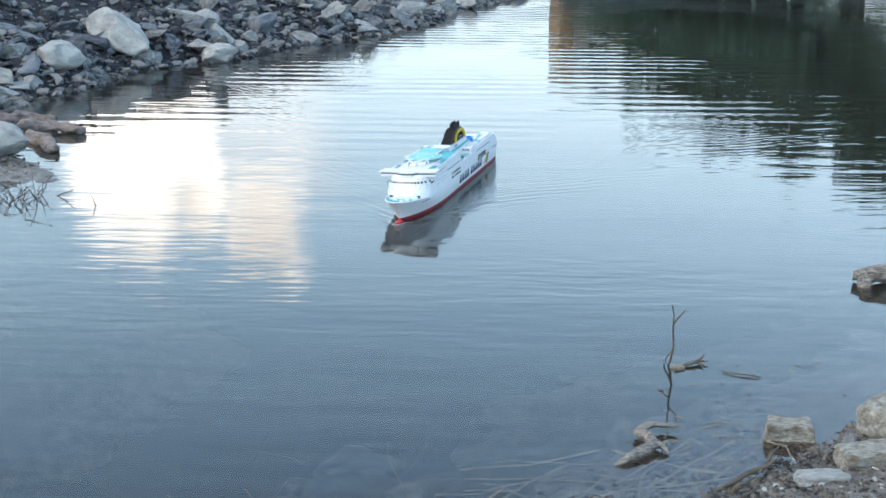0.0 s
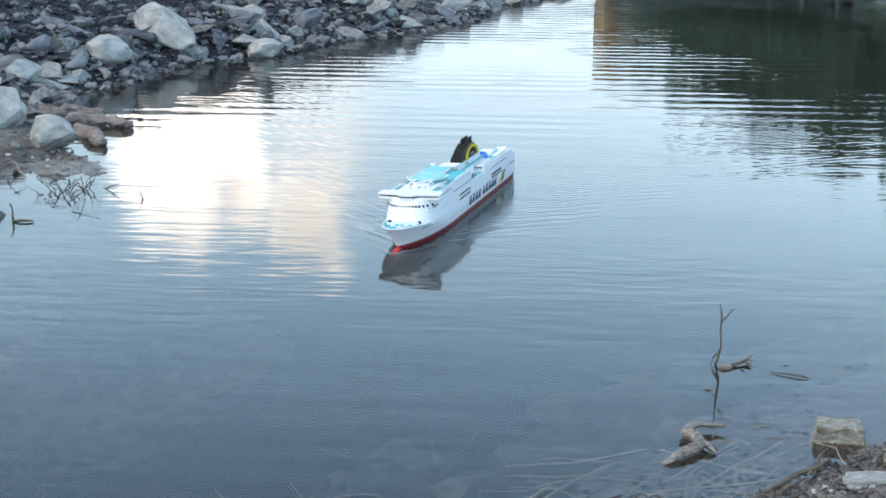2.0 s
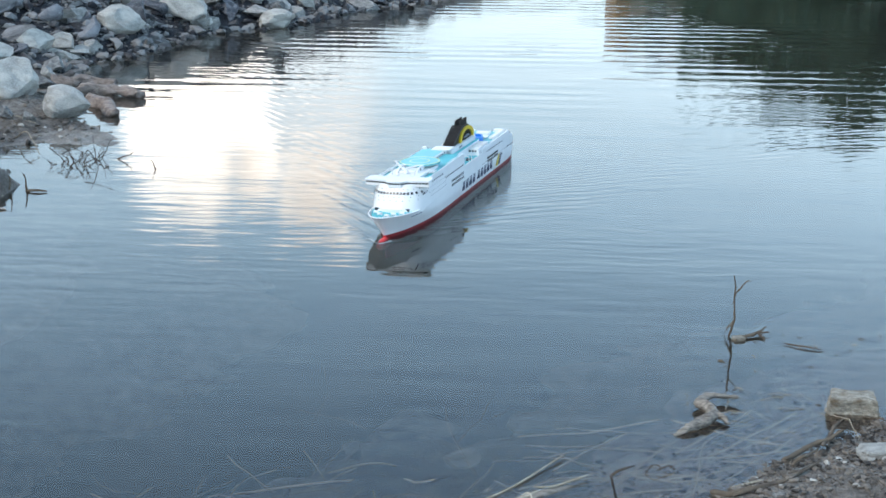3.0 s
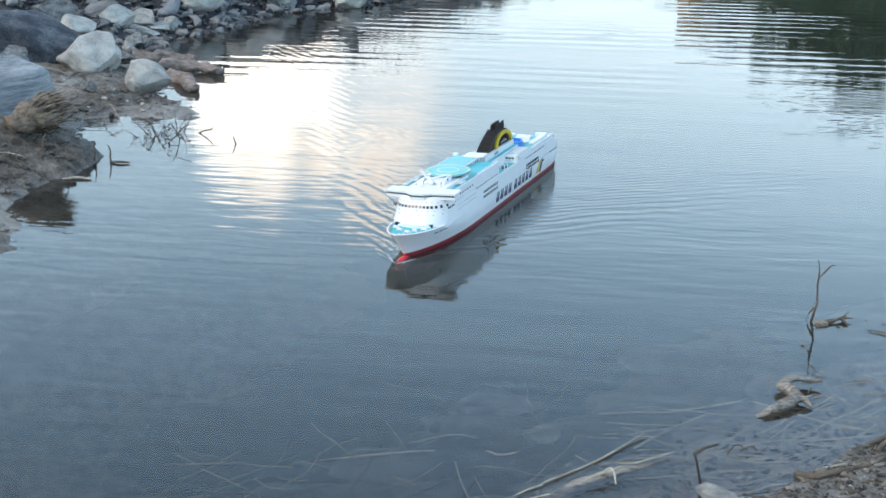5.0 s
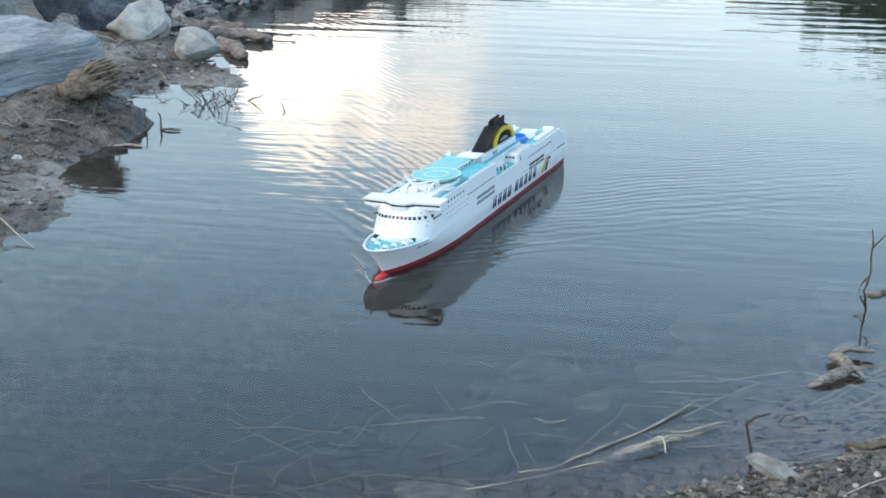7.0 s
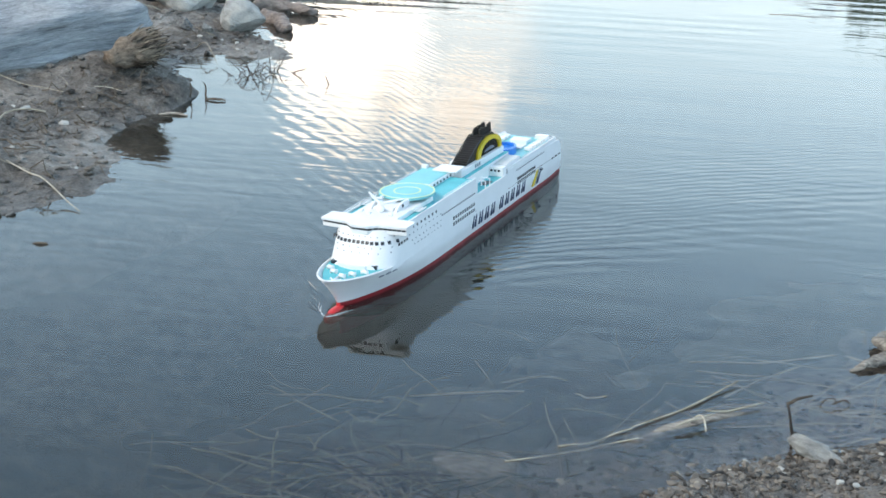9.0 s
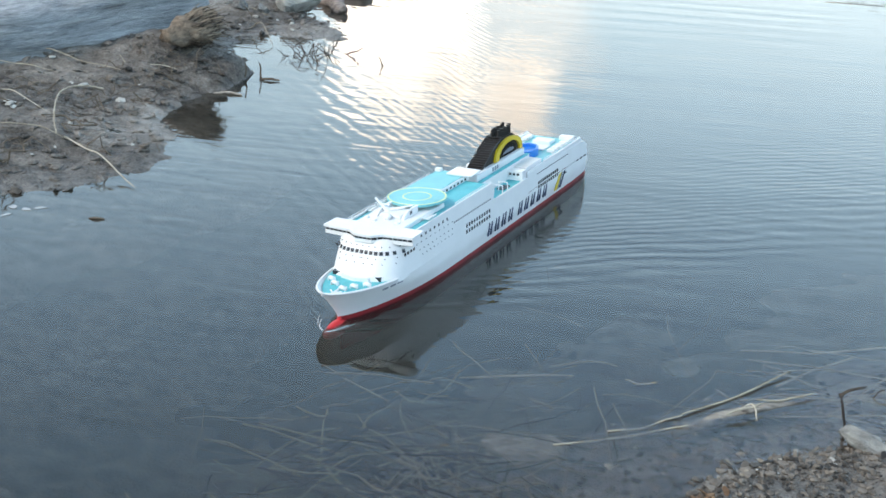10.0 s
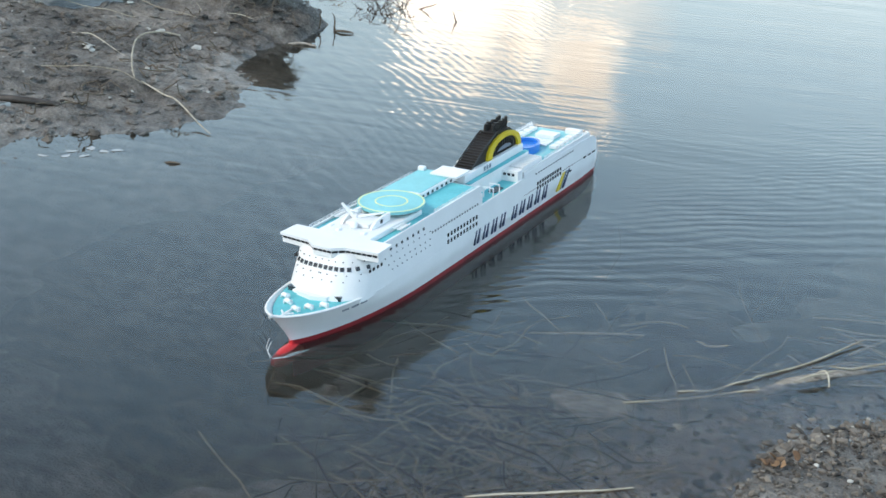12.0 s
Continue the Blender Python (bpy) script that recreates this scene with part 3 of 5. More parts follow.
    def side_marks(x0, x1, count, z, w, h, side, parent, name="window", slant=0.0, mat=DARK):
        bm = bmesh.new()
        prism(bm, [(-w / 2, -h / 2), (w / 2, -h / 2), (w / 2 - slant, h / 2), (-w / 2 - slant, h / 2)], -0.0012, 0.0012, "y")
        first = part(name, bm, mat, parent)
        for i in range(count):
            m = Matrix.Translation((x0 + (x1 - x0) * i / max(count - 1, 1), side * BEAM, z))
            if i == 0:
                first.matrix_basis = m
            else:
                share(name, first, parent, m)

    # flat side plating below the deck edge carries the marks
    mid = part("middle_superstructure", box(bmesh.new(), -0.305, 0.03, -BEAM, BEAM, 0.101, 0.158), WHITE, ship, "white middle block of the superstructure")
    aft_ring = [(-0.968, 0.101), (-0.305, 0.101), (-0.305, 0.178), (-0.88, 0.17), (-0.93, 0.162), (-0.955, 0.145)]
    aft = part("aft_superstructure", prism(bmesh.new(), aft_ring, -BEAM * 0.985, BEAM * 0.985, "y"), WHITE, ship, "white aft block of the superstructure")
    for side in (1, -1):
        for z in (0.1135, 0.136):
            side_marks(0.245, 0.055, 10, z, 0.010, 0.013, side, sup)
        side_marks(0.345, 0.05, 18, 0.178, 0.006, 0.006, side, sup)
        side_marks(0.62, 0.40, 8, 0.206, 0.008, 0.009, side, sup)
        side_marks(0.70, 0.64, 4, 0.176, 0.009, 0.009, side, sup)
        for k, z in enumerate((0.185, 0.16, 0.14)):
            side_marks(0.62 - 0.02 * k, 0.36, 9, z, 0.0032, 0.0036, side, sup, "porthole")
        for z in (0.098, 0.116):
            side_marks(-0.416, -0.612, 10, z, 0.010, 0.012, side, hull if z < 0.11 else aft)
        side_marks(-0.40, -0.72, 16, 0.156, 0.005, 0.004, side, aft)
        side_marks(-0.84, -0.93, 3, 0.1, 0.022, 0.005, side, hull, "mooring_slot", 0.002)
        side_marks(-0.70, -0.73, 1, 0.082, 0.03, 0.005, side, hull, "mooring_slot")
        lettering(hull, side)
        for x0, mat, lab in ((-0.583, YELLOW, "yellow slanted stripe"), (-0.612, GREY, "grey slanted stripe"), (-0.637, NAVY, "navy slanted stripe")):
            y0, y1 = sorted((side * (BEAM - 0.002), side * (BEAM + 0.0012)))
            w = 0.026 if mat is YELLOW else 0.016
            part("stripe", prism(bmesh.new(), [(x0, 0.034), (x0 - w, 0.034), (x0 - w - 0.05, 0.094), (x0 - 0.05, 0.094)], y0, y1, "y"), mat, hull, lab)
        # name near the bow as plain bars, raised rubbing strake
        for k in range(3):
            x0 = 0.79 - 0.036 * k
            bm = bmesh.new()
            y = half_width(x0, 0.088)
            box(bm, -0.013, 0.013, -0.0012, 0.0012, -0.003, 0.003)
            o = part("name_bar", bm, GREY, hull, "small grey name mark")
            dy = half_width(x0 + 0.01, 0.088) - half_width(x0 - 0.01, 0.088)
            o.matrix_basis = Matrix.Translation((x0, side * y, 0.088)) @ pose(0, 0, 0, 0, 0, math.degrees(math.atan2(side * dy, 0.02)))

    # bridge with wings
    bridge = part("bridge", prism(bmesh.new(), [(0.655, -0.160), (0.712, -0.162), (0.722, -0.06), (0.748, -0.03), (0.748, 0.03), (0.722, 0.06), (0.712, 0.162), (0.655, 0.160)], 0.213, 0.236), WHITE, ship, "white bridge with wings over the sides")
    bm = prism(bmesh.new(), [(0.64, -0.163), (0.718, -0.165), (0.728, -0.062), (0.754, -0.031), (0.754, 0.031), (0.728, 0.062), (0.718, 0.165), (0.64, 0.163)], 0.236, 0.2435)
    part("bridge_roof", bm, WHITE, bridge)
    line = [(0.712, -0.160), (0.722, -0.06), (0.748, -0.03), (0.748, 0.03), (0.722, 0.06), (0.712, 0.160)]
    for (xa, ya), (xb, yb) in zip(line, line[1:]):
        d = Vector((xb - xa, yb - ya)).normalized()
        nn = Vector((d.y, -d.x)) * 0.0012
        long = math.hypot(xb - xa, yb - ya)
        panes = max(2, round(long / 0.017))
        for k in range(panes):
            a = Vector((xa, ya)).lerp(Vector((xb, yb)), (k + 0.08) / panes)
            b = Vector((xa, ya)).lerp(Vector((xb, yb)), (k + 0.92) / panes)
            bm = prism(bmesh.new(), [tuple(a), tuple(a + nn), tuple(b + nn), tuple(b)], 0.2265, 0.2325)
            part("bridge_window", bm, DARK, bridge)
    # roof over the officers' deck
    bm = box(bmesh.new(), 0.34, 0.66, -0.088, 0.088, 0.224, 0.243, 0.004)
    house = part("deckhouse", bm, WHITE, ship, "low white deckhouse behind the bridge")
    for side in (1, -1):
        y0, y1 = sorted((side * 0.09, side * 0.12))
        part("side_deck", box(bmesh.new(), 0.335, 0.636, y0, y1, 0.2255, 0.2285), TEAL, sup, "turquoise side deck")
        part("deck_bulwark", box(bmesh.new(), 0.03, 0.64, min(side * 0.121, side * BEAM), max(side * 0.121, side * BEAM), 0.226, 0.235), WHITE, sup)
        for k in range(5):
            x = 0.468 + 0.011 * k
            part("pergola_bar", box(bmesh.new(), x, x + 0.004, y0, y1, 0.237, 0.24), WHITE, house)
        for y in (0.1, 0.118):
            part("pergola_bar", box(bmesh.new(), 0.462, 0.525, side * y - 0.0018, side * y + 0.0018, 0.24, 0.243), WHITE, house)
        # curved fins beside the mast
        bm = prism(bmesh.new(), [(0.47, 0.243), (0.575, 0.243), (0.565, 0.254), (0.54, 0.264), (0.5, 0.268), (0.47, 0.266)], side * 0.05 - 0.004, side * 0.05 + 0.004, "y")
        fin = part("side_fin", bm, WHITE, house)
        part("fin_window", box(bmesh.new(), 0.515, 0.527, side * 0.05 - 0.0052, side * 0.05 + 0.0052, 0.249, 0.26), DARK, fin)
    part("mast_base", box(bmesh.new(), 0.485, 0.57, -0.04, 0.04, 0.243, 0.254, 0.004), WHITE, house)
    bm = bmesh.new()
    rod(bm, [(0.53, -0.03, 0.25), (0.54, -0.07, 0.296)], [0.007, 0.004], 6)
    rod(bm, [(0.53, -0.03, 0.255), (0.49, 0.045, 0.27)], [0.006, 0.0025], 6)
    rod(bm, [(0.53, -0.03, 0.24), (0.53, -0.03, 0.264)], [0.011, 0.008], 8)
    box(bm, 0.526, 0.534, -0.06, -0.02, 0.274, 0.277)
    part("radar_mast", bm, WHITE, ship, "white forked radar mast")
    bm = bmesh.new()
    bmesh.ops.create_uvsphere(bm, u_segments=12, v_segments=8, radius=0.013, matrix=Matrix.Translation((0.585, 0.0, 0.253)))
    part("radome", bm, WHITE, house, "small white dome", True)
    for sx, sy in ((0.62, -0.03), (0.61, 0.05), (0.6, -0.07)):
        part("roof_box", box(bmesh.new(), sx - 0.008, sx + 0.008, sy - 0.006, sy + 0.006, 0.243, 0.25, 0.001), WHITE, house)

    # helicopter platform
    def disc(r0, r1, z0, z1, cx, cy=0.0, n=48, sx=1.0, sy=1.0):
        bm = bmesh.new()
        rings = []
        for r, z in ((r1, z0), (r1, z1), (r0, z1), (r0, z0)):
            rings.append([bm.verts.new((cx + r * sx * math.cos(k * math.tau / n), cy + r * sy * math.sin(k * math.tau / n), z)) for k in range(n)])
        for a, b in zip(rings, rings[1:] + rings[:1]):
            for k in range(n):
                bm.faces.new((a[k], a[(k + 1) % n], b[(k + 1) % n], b[k]))
        return bm

    def plate(r, z0, z1, cx, n=48):
        return prism(bmesh.new(), [(cx + r * math.cos(k * math.tau / n), r * math.sin(k * math.tau / n)) for k in range(n)], z0, z1)

    pad = part("helipad", plate(0.104, 0.256, 0.264, 0.375), PALE_TEAL, ship, "round pale turquoise landing platform with yellow rings")
    part("pad_support", plate(0.062, 0.24, 0.256, 0.375), WHITE, pad)
    part("pad_ring", disc(0.0965, 0.102, 0.2638, 0.2648, 0.375), LINE, pad, "pale yellow painted ring")
    part("pad_ring", disc(0.046, 0.051, 0.2638, 0.2648, 0.375), LINE, pad, "pale yellow painted ring")

    # upper decks behind the platform
    part("sun_deck", box(bmesh.new(), 0.035, 0.336, -0.12, 0.12, 0.2255, 0.2295), TEAL, sup, "turquoise open deck")
    top = part("starboard_deckhouse", box(bmesh.new(), 0.0, 0.28, -0.101, 0.02, 0.226, 0.247, 0.002), WHITE, ship, "white deckhouse with turquoise roof")
    part("house_roof", box(bmesh.new(), 0.006, 0.274, -0.106, 0.014, 0.247, 0.2495), PALE_TEAL, top, "pale turquoise roof")
    for k in range(8):
        part("house_window", box(bmesh.new(), 0.03 + 0.03 * k, 0.042 + 0.03 * k, 0.019, 0.0212, 0.232, 0.24), DARK, top)
    part("stair_house", box(bmesh.new(), 0.25, 0.283, -0.01, 0.03, 0.24, 0.258, 0.002), WHITE, top)
    part("vent_box", box(bmesh.new(), 0.01, 0.03, -0.108, -0.085, 0.2495, 0.262, 0.002), WHITE, top)
    railing(sup, (0.04, 0.124), (0.33, 0.124), 0.235, 0.01, 14)
    railing(sup, (0.04, -0.124), (0.63, -0.124), 0.235, 0.01, 26)

    # middle: lifeboat deck, funnel casing
    for side in (1, -1):
        y0, y1 = sorted((side * 0.06, side * 0.12))
        part("boat_deck", box(bmesh.new(), -0.3, 0.03, y0, y1, 0.158, 0.1605), TEAL, mid, "turquoise boat deck")
        part("deck_edge", box(bmesh.new(), -0.3, 0.03, min(side * 0.121, side * BEAM), max(side * 0.121, side * BEAM), 0.158, 0.166), WHITE, mid)
        part("hatch_opening", box(bmesh.new(), -0.185, -0.125, min(side * 0.075, side * 0.105), max(side * 0.075, side * 0.105), 0.1605, 0.163), DARK, mid, "black hatch in the boat deck")
        for x in (-0.07, -0.115):
            bm = bmesh.new()
            y = side * 0.105
            rod(bm, [(x, y - 0.018, 0.16), (x, y - 0.018, 0.196), (x, y + 0.018, 0.196), (x, y + 0.018, 0.16)], 0.0028, 5)
            part("davit", bm, WHITE, mid, "white boat davit frame")
        part("stair_block", box(bmesh.new(), 0.0, 0.0295, y0, y1, 0.1605, 0.2, 0.002), WHITE, mid)
        part("stair_block", box(bmesh.new(), -0.3, -0.262, y0, y1, 0.1605, 0.2, 0.002), WHITE, mid)
        for k in range(3):
            part("block_window", box(bmesh.new(), -0.262, -0.2606, side * 0.07 + side * 0.016 * k - 0.005, side * 0.07 + side * 0.016 * k + 0.005, 0.181, 0.19), DARK, mid)
    case = part("funnel_casing", box(bmesh.new(), -0.475, 0.035, -0.06, 0.06, 0.158, 0.212, 0.002), WHITE, ship, "white casing under the funnel")
    for side in (1, -1):
        y0, y1 = sorted((side * 0.045, side * 0.062))
        part("casing_walk", box(bmesh.new(), -0.47, -0.02, y0, y1, 0.212, 0.2145), TEAL, case, "turquoise walkway")
    part("casing_upper", box(bmesh.new(), -0.462, -0.02, -0.043, 0.043, 0.212, 0.24, 0.004), WHITE, case)
    for k in range(3):
        for side in (1, -1):
            part("casing_window", box(bmesh.new(), -0.165 - 0.02 * k, -0.155 - 0.02 * k, side * 0.0435 - 0.001, side * 0.0435 + 0.001, 0.22, 0.234), GREY, case)
    part("casing_ledge", box(bmesh.new(), -0.04, 0.05, -0.05, 0.05, 0.25, 0.256, 0.001), WHITE, case)

    # funnel: dark louvred body, row of pipes, yellow arch on each side
    body = [(-0.085, 0.238), (-0.14, 0.266), (-0.2, 0.295), (-0.245, 0.314), (-0.266, 0.32), (-0.375, 0.318), (-0.41, 0.298), (-0.44, 0.27), (-0.456, 0.238)]
    fun = part("funnel", prism(bmesh.new(), body, -0.027, 0.027, "y"), BLACK, ship, "tall black funnel with louvres and a yellow arch")
    for k in range(15):
        f = k / 14
        x, z = -0.088 - 0.175 * f, 0.241 + 0.08 * f
        part("louvre", box(bmesh.new(), x - 0.014, x + 0.005, -0.031, 0.031, z, z + 0.0026), BLACK, fun)
    for y in (-0.03, 0.03):
        part("louvre_cheek", rod(bmesh.new(), [(-0.086, y, 0.24), (-0.14, y, 0.269), (-0.2, y, 0.298), (-0.266, y, 0.324)], 0.003, 5), BLACK, fun)
    for k in range(7):
        x = -0.27 - 0.0172 * k
        for y in (-0.013, 0.013):
            bm = rod(bmesh.new(), [(x, y, 0.316), (x - 0.003, y, 0.348 + 0.004 * (k % 2) + (0.006 if k == 6 else 0))], 0.0062, 8)
            part("exhaust_pipe", bm, BLACK, fun)
    for side in (1, -1):
        n = 26
        out = [(-0.329 + 0.13 * math.cos(math.pi * i / n), 0.238 + 0.074 * abs(math.sin(math.pi * i / n)) ** 0.85) for i in range(n + 1)]
        inn = [(-0.334 + 0.1 * math.cos(math.pi * i / n), 0.238 + 0.056 * abs(math.sin(math.pi * i / n)) ** 0.85) for i in range(n + 1)]
        y0, y1 = sorted((side * 0.027, side * 0.036))
        part("arch", prism(bmesh.new(), out + inn[::-1], y0, y1, "y"), YELLOW, fun, "yellow arch")
        for k in range(9):
            x = -0.262 - 0.0175 * k
            h = 0.02 + 0.028 * math.sin(math.pi * (k + 0.5) / 9)
            part("grille_bar", box(bmesh.new(), x - 0.003, x + 0.003, min(side * 0.027, side * 0.031), max(side * 0.027, side * 0.031), 0.242, 0.242 + h), BLACK, fun)
        y0, y1 = sorted((side * 0.03, side * 0.0325))
        part("emblem_bar", prism(bmesh.new(), [(-0.275, 0.252), (-0.385, 0.252), (-0.375, 0.262), (-0.34, 0.268), (-0.295, 0.262)], y0, y1, "y"), GREY, fun, "dull grey worn emblem")
        part("arch_foot", box(bmesh.new(), -0.232, -0.198, y0, y1, 0.234, 0.24), YELLOW, fun)

    # aft decks and pool
    part("aft_deck", box(bmesh.new(), -0.87, -0.475, -0.101, 0.101, 0.172, 0.1795), PALE_TEAL, aft, "pale turquoise aft deck")
    pool = part("pool", disc(0.86, 1.0, 0.178, 0.21, -0.56, 0.0, 30, 0.078, 0.054), BLUE, ship, "bright blue oval pool tub")
    part("pool_floor", prism(bmesh.new(), [(-0.56 + 0.068 * math.cos(k * math.tau / 24), 0.047 * math.sin(k * math.tau / 24)) for k in range(24)], 0.178, 0.196), BLUE, pool)
    for side in (1, -1):
        part("aft_bulwark", box(bmesh.new(), -0.89, -0.305, min(side * 0.116, side * 0.123), max(side * 0.116, side * 0.123), 0.165, 0.187), WHITE, aft)
        y0, y1 = sorted((side * 0.064, side * 0.114))
        part("awning", box(bmesh.new(), -0.47, -0.315, y0, y1, 0.186, 0.2), WHITE, aft)
        for k in range(8):
            x = -0.325 - 0.018 * k
            part("awning_slat", box(bmesh.new(), x - 0.005, x, y0, y1, 0.2, 0.204), WHITE, aft)
        for k in range(5):
            x = -0.64 - 0.045 * k
            part("deck_box", box(bmesh.new(), x - 0.014, x + 0.014, side * 0.086 - 0.014, side * 0.086 + 0.014, 0.1815, 0.194, 0.002), WHITE, aft)
        railing(aft, (-0.88, side * 0.119), (-0.48, side * 0.119), 0.187, 0.009, 18)
    part("stern_house", box(bmesh.new(), -0.8, -0.74, -0.04, 0.04, 0.1795, 0.195, 0.003), WHITE, aft)
    part("stern_house", box(bmesh.new(), -0.875, -0.84, 0.04, 0.1, 0.1795, 0.197, 0.003), WHITE, aft)
    for k in range(4):
        x = -0.65 - 0.02 * k
        part("deck_chair_row", box(bmesh.new(), x - 0.006, x + 0.006, -0.05, 0.05, 0.1815, 0.187), WHITE, aft)
    return ship


ferry = build_ferry()
SHIP = [
    (0, -0.003, 7.548, -104.93),
    (1, -0.105, 7.212, -105.15),
    (2, -0.205, 6.875, -105.31),
    (3, -0.303, 6.540, -105.40),
    (4, -0.400, 6.207, -105.44),
    (5, -0.496, 5.876, -105.40),
    (6, -0.590, 5.548, -105.31),
    (7, -0.683, 5.224, -105.15),
    (8, -0.774, 4.904, -104.93),
    (9, -0.865, 4.589, -104.64),
    (10, -0.953, 4.280, -104.30),
    (11, -1.041, 3.977, -103.88),
    (12, -1.127, 3.681, -103.41),
]

# ---------------------------------------------------------------- stones
def stone_meshes(material, count, seed, cuts=13):
    out = []
    for k in range(count):
        bm = stone(bmesh.new(), seed + k * 7, 1, 1, 1, cuts)
        me = bpy.data.meshes.new("stone")
        bmesh.ops.recalc_face_normals(bm, faces=bm.faces)
        bm.to_mesh(me)
        bm.free()
        me.materials.append(material)
        out.append(me)
    return out


GREY_STONES = stone_meshes(ROCK, 8, 11)
PALE_STONES = stone_meshes(PALE, 6, 211)
SLATE_STONES = stone_meshes(SLATE, 6, 411, 10)


def put_stone(name, me, x, y, size, turn=(0, 0, 0), dz=0.0, label="", group="", category="rock", floor=-0.04):
    """Lay a stone on the ground, sunk by a little of its height."""
    o = new(name, me)
    sx, sy, sz = size
    p = at_ground(x, y)
    o.matrix_basis = pose(p.x, p.y, max(p.z, floor) + sz * 0.32 + dz, *turn) @ Matrix.Diagonal((sx, sy, sz, 1))
    return tagged(o, label, category, group)


def boulder_mesh(seed, material, cuts=9):
    """A large stone with broad worn faces, soft edges and pitted skin, about one unit across."""
    rng = random.Random(seed)
    bm = bmesh.new()
    bmesh.ops.create_icosphere(bm, subdivisions=5, radius=0.58)
    planes = [(Vector((rng.gauss(0, 1), rng.gauss(0, 1), rng.gauss(0, 0.8))).normalized(), rng.uniform(0.3, 0.48)) for _ in range(cuts)]
    for v in bm.verts:
        for nrm, d in planes:
            over = v.co.dot(nrm) - d
            if over > 0:
                v.co -= nrm * (over * 0.9)
        at = v.co + Vector((seed * 1.3, 0, 0))
        v.co += noise.noise_vector(at * 1.8) * 0.08 + noise.noise_vector(at * 5) * 0.035 + noise.noise_vector(at * 13) * 0.013
    me = bpy.data.meshes.new("boulder")
    bm.to_mesh(me)
    bm.free()
    me.polygons.foreach_set("use_smooth", [True] * len(me.polygons))
    me.materials.append(material)
    return me


def bank_stones():
    # the stones of the far bank that stand out
    put_stone("boulder", boulder_mesh(31, PALE), -3.36, 13.02, (0.66, 0.42, 0.4), (0, 24, -20), 0.03, "large pale grey angular boulder on the stony bank", category="boulder")
    put_stone("boulder", boulder_mesh(36, PALE), -3.3, 14.75, (0.46, 0.36, 0.2), (0, 4, 5), 0.0, "pale flat-topped boulder on the stony bank", category="boulder")
    put_stone("boulder", boulder_mesh(41, PALE), -2.46, 13.5, (0.4, 0.3, 0.22), (0, -5, 0), 0.02, "pale round boulder at the waterline", category="boulder")
    put_stone("rock", GREY_STONES[0], -2.75, 14.9, (0.24, 0.18, 0.42), (10, 30, 10), 0.0, "grey slab stone standing upright on the bank")
    put_stone("rock", boulder_mesh(74, PALE), -3.62, 11.75, (0.5, 0.38, 0.26), (0, 0, 30), 0.0, "pale grey rock at the waterline")
    put_stone("rock", GREY_STONES[1], -3.95, 11.5, (0.36, 0.3, 0.18), (0, 0, 80), 0.0, "grey rock at the waterline")
    rng = random.Random(21)
    n = 0
    while n < 230:
        f = rng.random() ** 0.8
        y = 10.2 + 13.5 * f
        row = [p for p in SHORE[24:35]]
        x0 = np.interp(y, [p[1] for p in row], [p[0] for p in row])
        up = abs(rng.gauss(0, 0.75)) + 0.02
        x, yy = x0 - up * 0.85, y + up * 0.25
        if x < -5.6:
            continue
        s = rng.choice((0.12, 0.15, 0.18, 0.22, 0.3)) * (1.15 - 0.25 * min(up, 1.5)) * (1 + 0.02 * (y - 10))
        kind = rng.random()
        me = rng.choice(SLATE_STONES if up > 0.35 and y < 14.0 and kind > 0.2 else GREY_STONES if kind < 0.6 else PALE_STONES if kind < 0.8 else SLATE_STONES)
        tone = "grey" if me in GREY_STONES else "pale grey" if me in PALE_STONES else "dark slate"
        put_stone("rock", me, x, yy, (s * rng.uniform(1.0, 1.9), s * rng.uniform(0.7, 1.1), s * rng.uniform(0.35, 0.75)), (rng.uniform(-25, 25), rng.uniform(-25, 25), rng.uniform(0, 360)), 0.0,
                  tone + " angular broken rock on the stony bank", "rocks of the stony bank")
        n += 1


def left_stones():
    put_stone("boulder", boulder_mesh(51, PALE), -3.5, 8.75, (0.46, 0.4, 0.36), (5, 8, 40), -0.05, "pale rounded boulder on the mud", category="boulder")
    put_stone("boulder", boulder_mesh(58, PALE), -2.99, 8.35, (0.4, 0.28, 0.24), (0, 12, -15), -0.02, "pale smooth boulder at the edge of the mud", category="boulder")
    put_stone("boulder", boulder_mesh(63, ROCK), -4.45, 8.0, (0.7, 0.5, 0.5), (0, 0, 15), 0.0, "grey speckled boulder on the bank", category="boulder")
    put_stone("boulder", boulder_mesh(69, SLATE), -4.0, 8.75, (0.75, 0.4, 0.45), (0, 25, 50), 0.0, "blue-grey slanting boulder beside the slab", category="boulder")
    put_stone("rock", GREY_STONES[3], -3.85, 8.2, (0.3, 0.24, 0.2), (0, 0, 10), 0.0, "grey rock beside the slab")
    rng = random.Random(5)
    for x, y, s in ((-4.1, 9.9, 0.3), (-3.8, 9.7, 0.2), (-4.4, 10.2, 0.35), (-3.7, 10.15, 0.22), (-4.0, 10.6, 0.28), (-4.5, 9.6, 0.3), (-3.45, 9.3, 0.16), (-4.6, 8.3, 0.3),
                    (-3.6, 9.75, 0.15), (-3.95, 8.75, 0.16), (-4.25, 9.55, 0.2), (-3.1, 7.95, 0.09), (-3.25, 7.95, 0.12)):
        put_stone("rock", rng.choice(GREY_STONES + PALE_STONES), x, y, (s * 1.2, s, s * 0.7), (rng.uniform(-15, 15), rng.uniform(-15, 15), rng.uniform(0, 360)), 0.0, "grey rock on the muddy bank", "rocks above the mud")


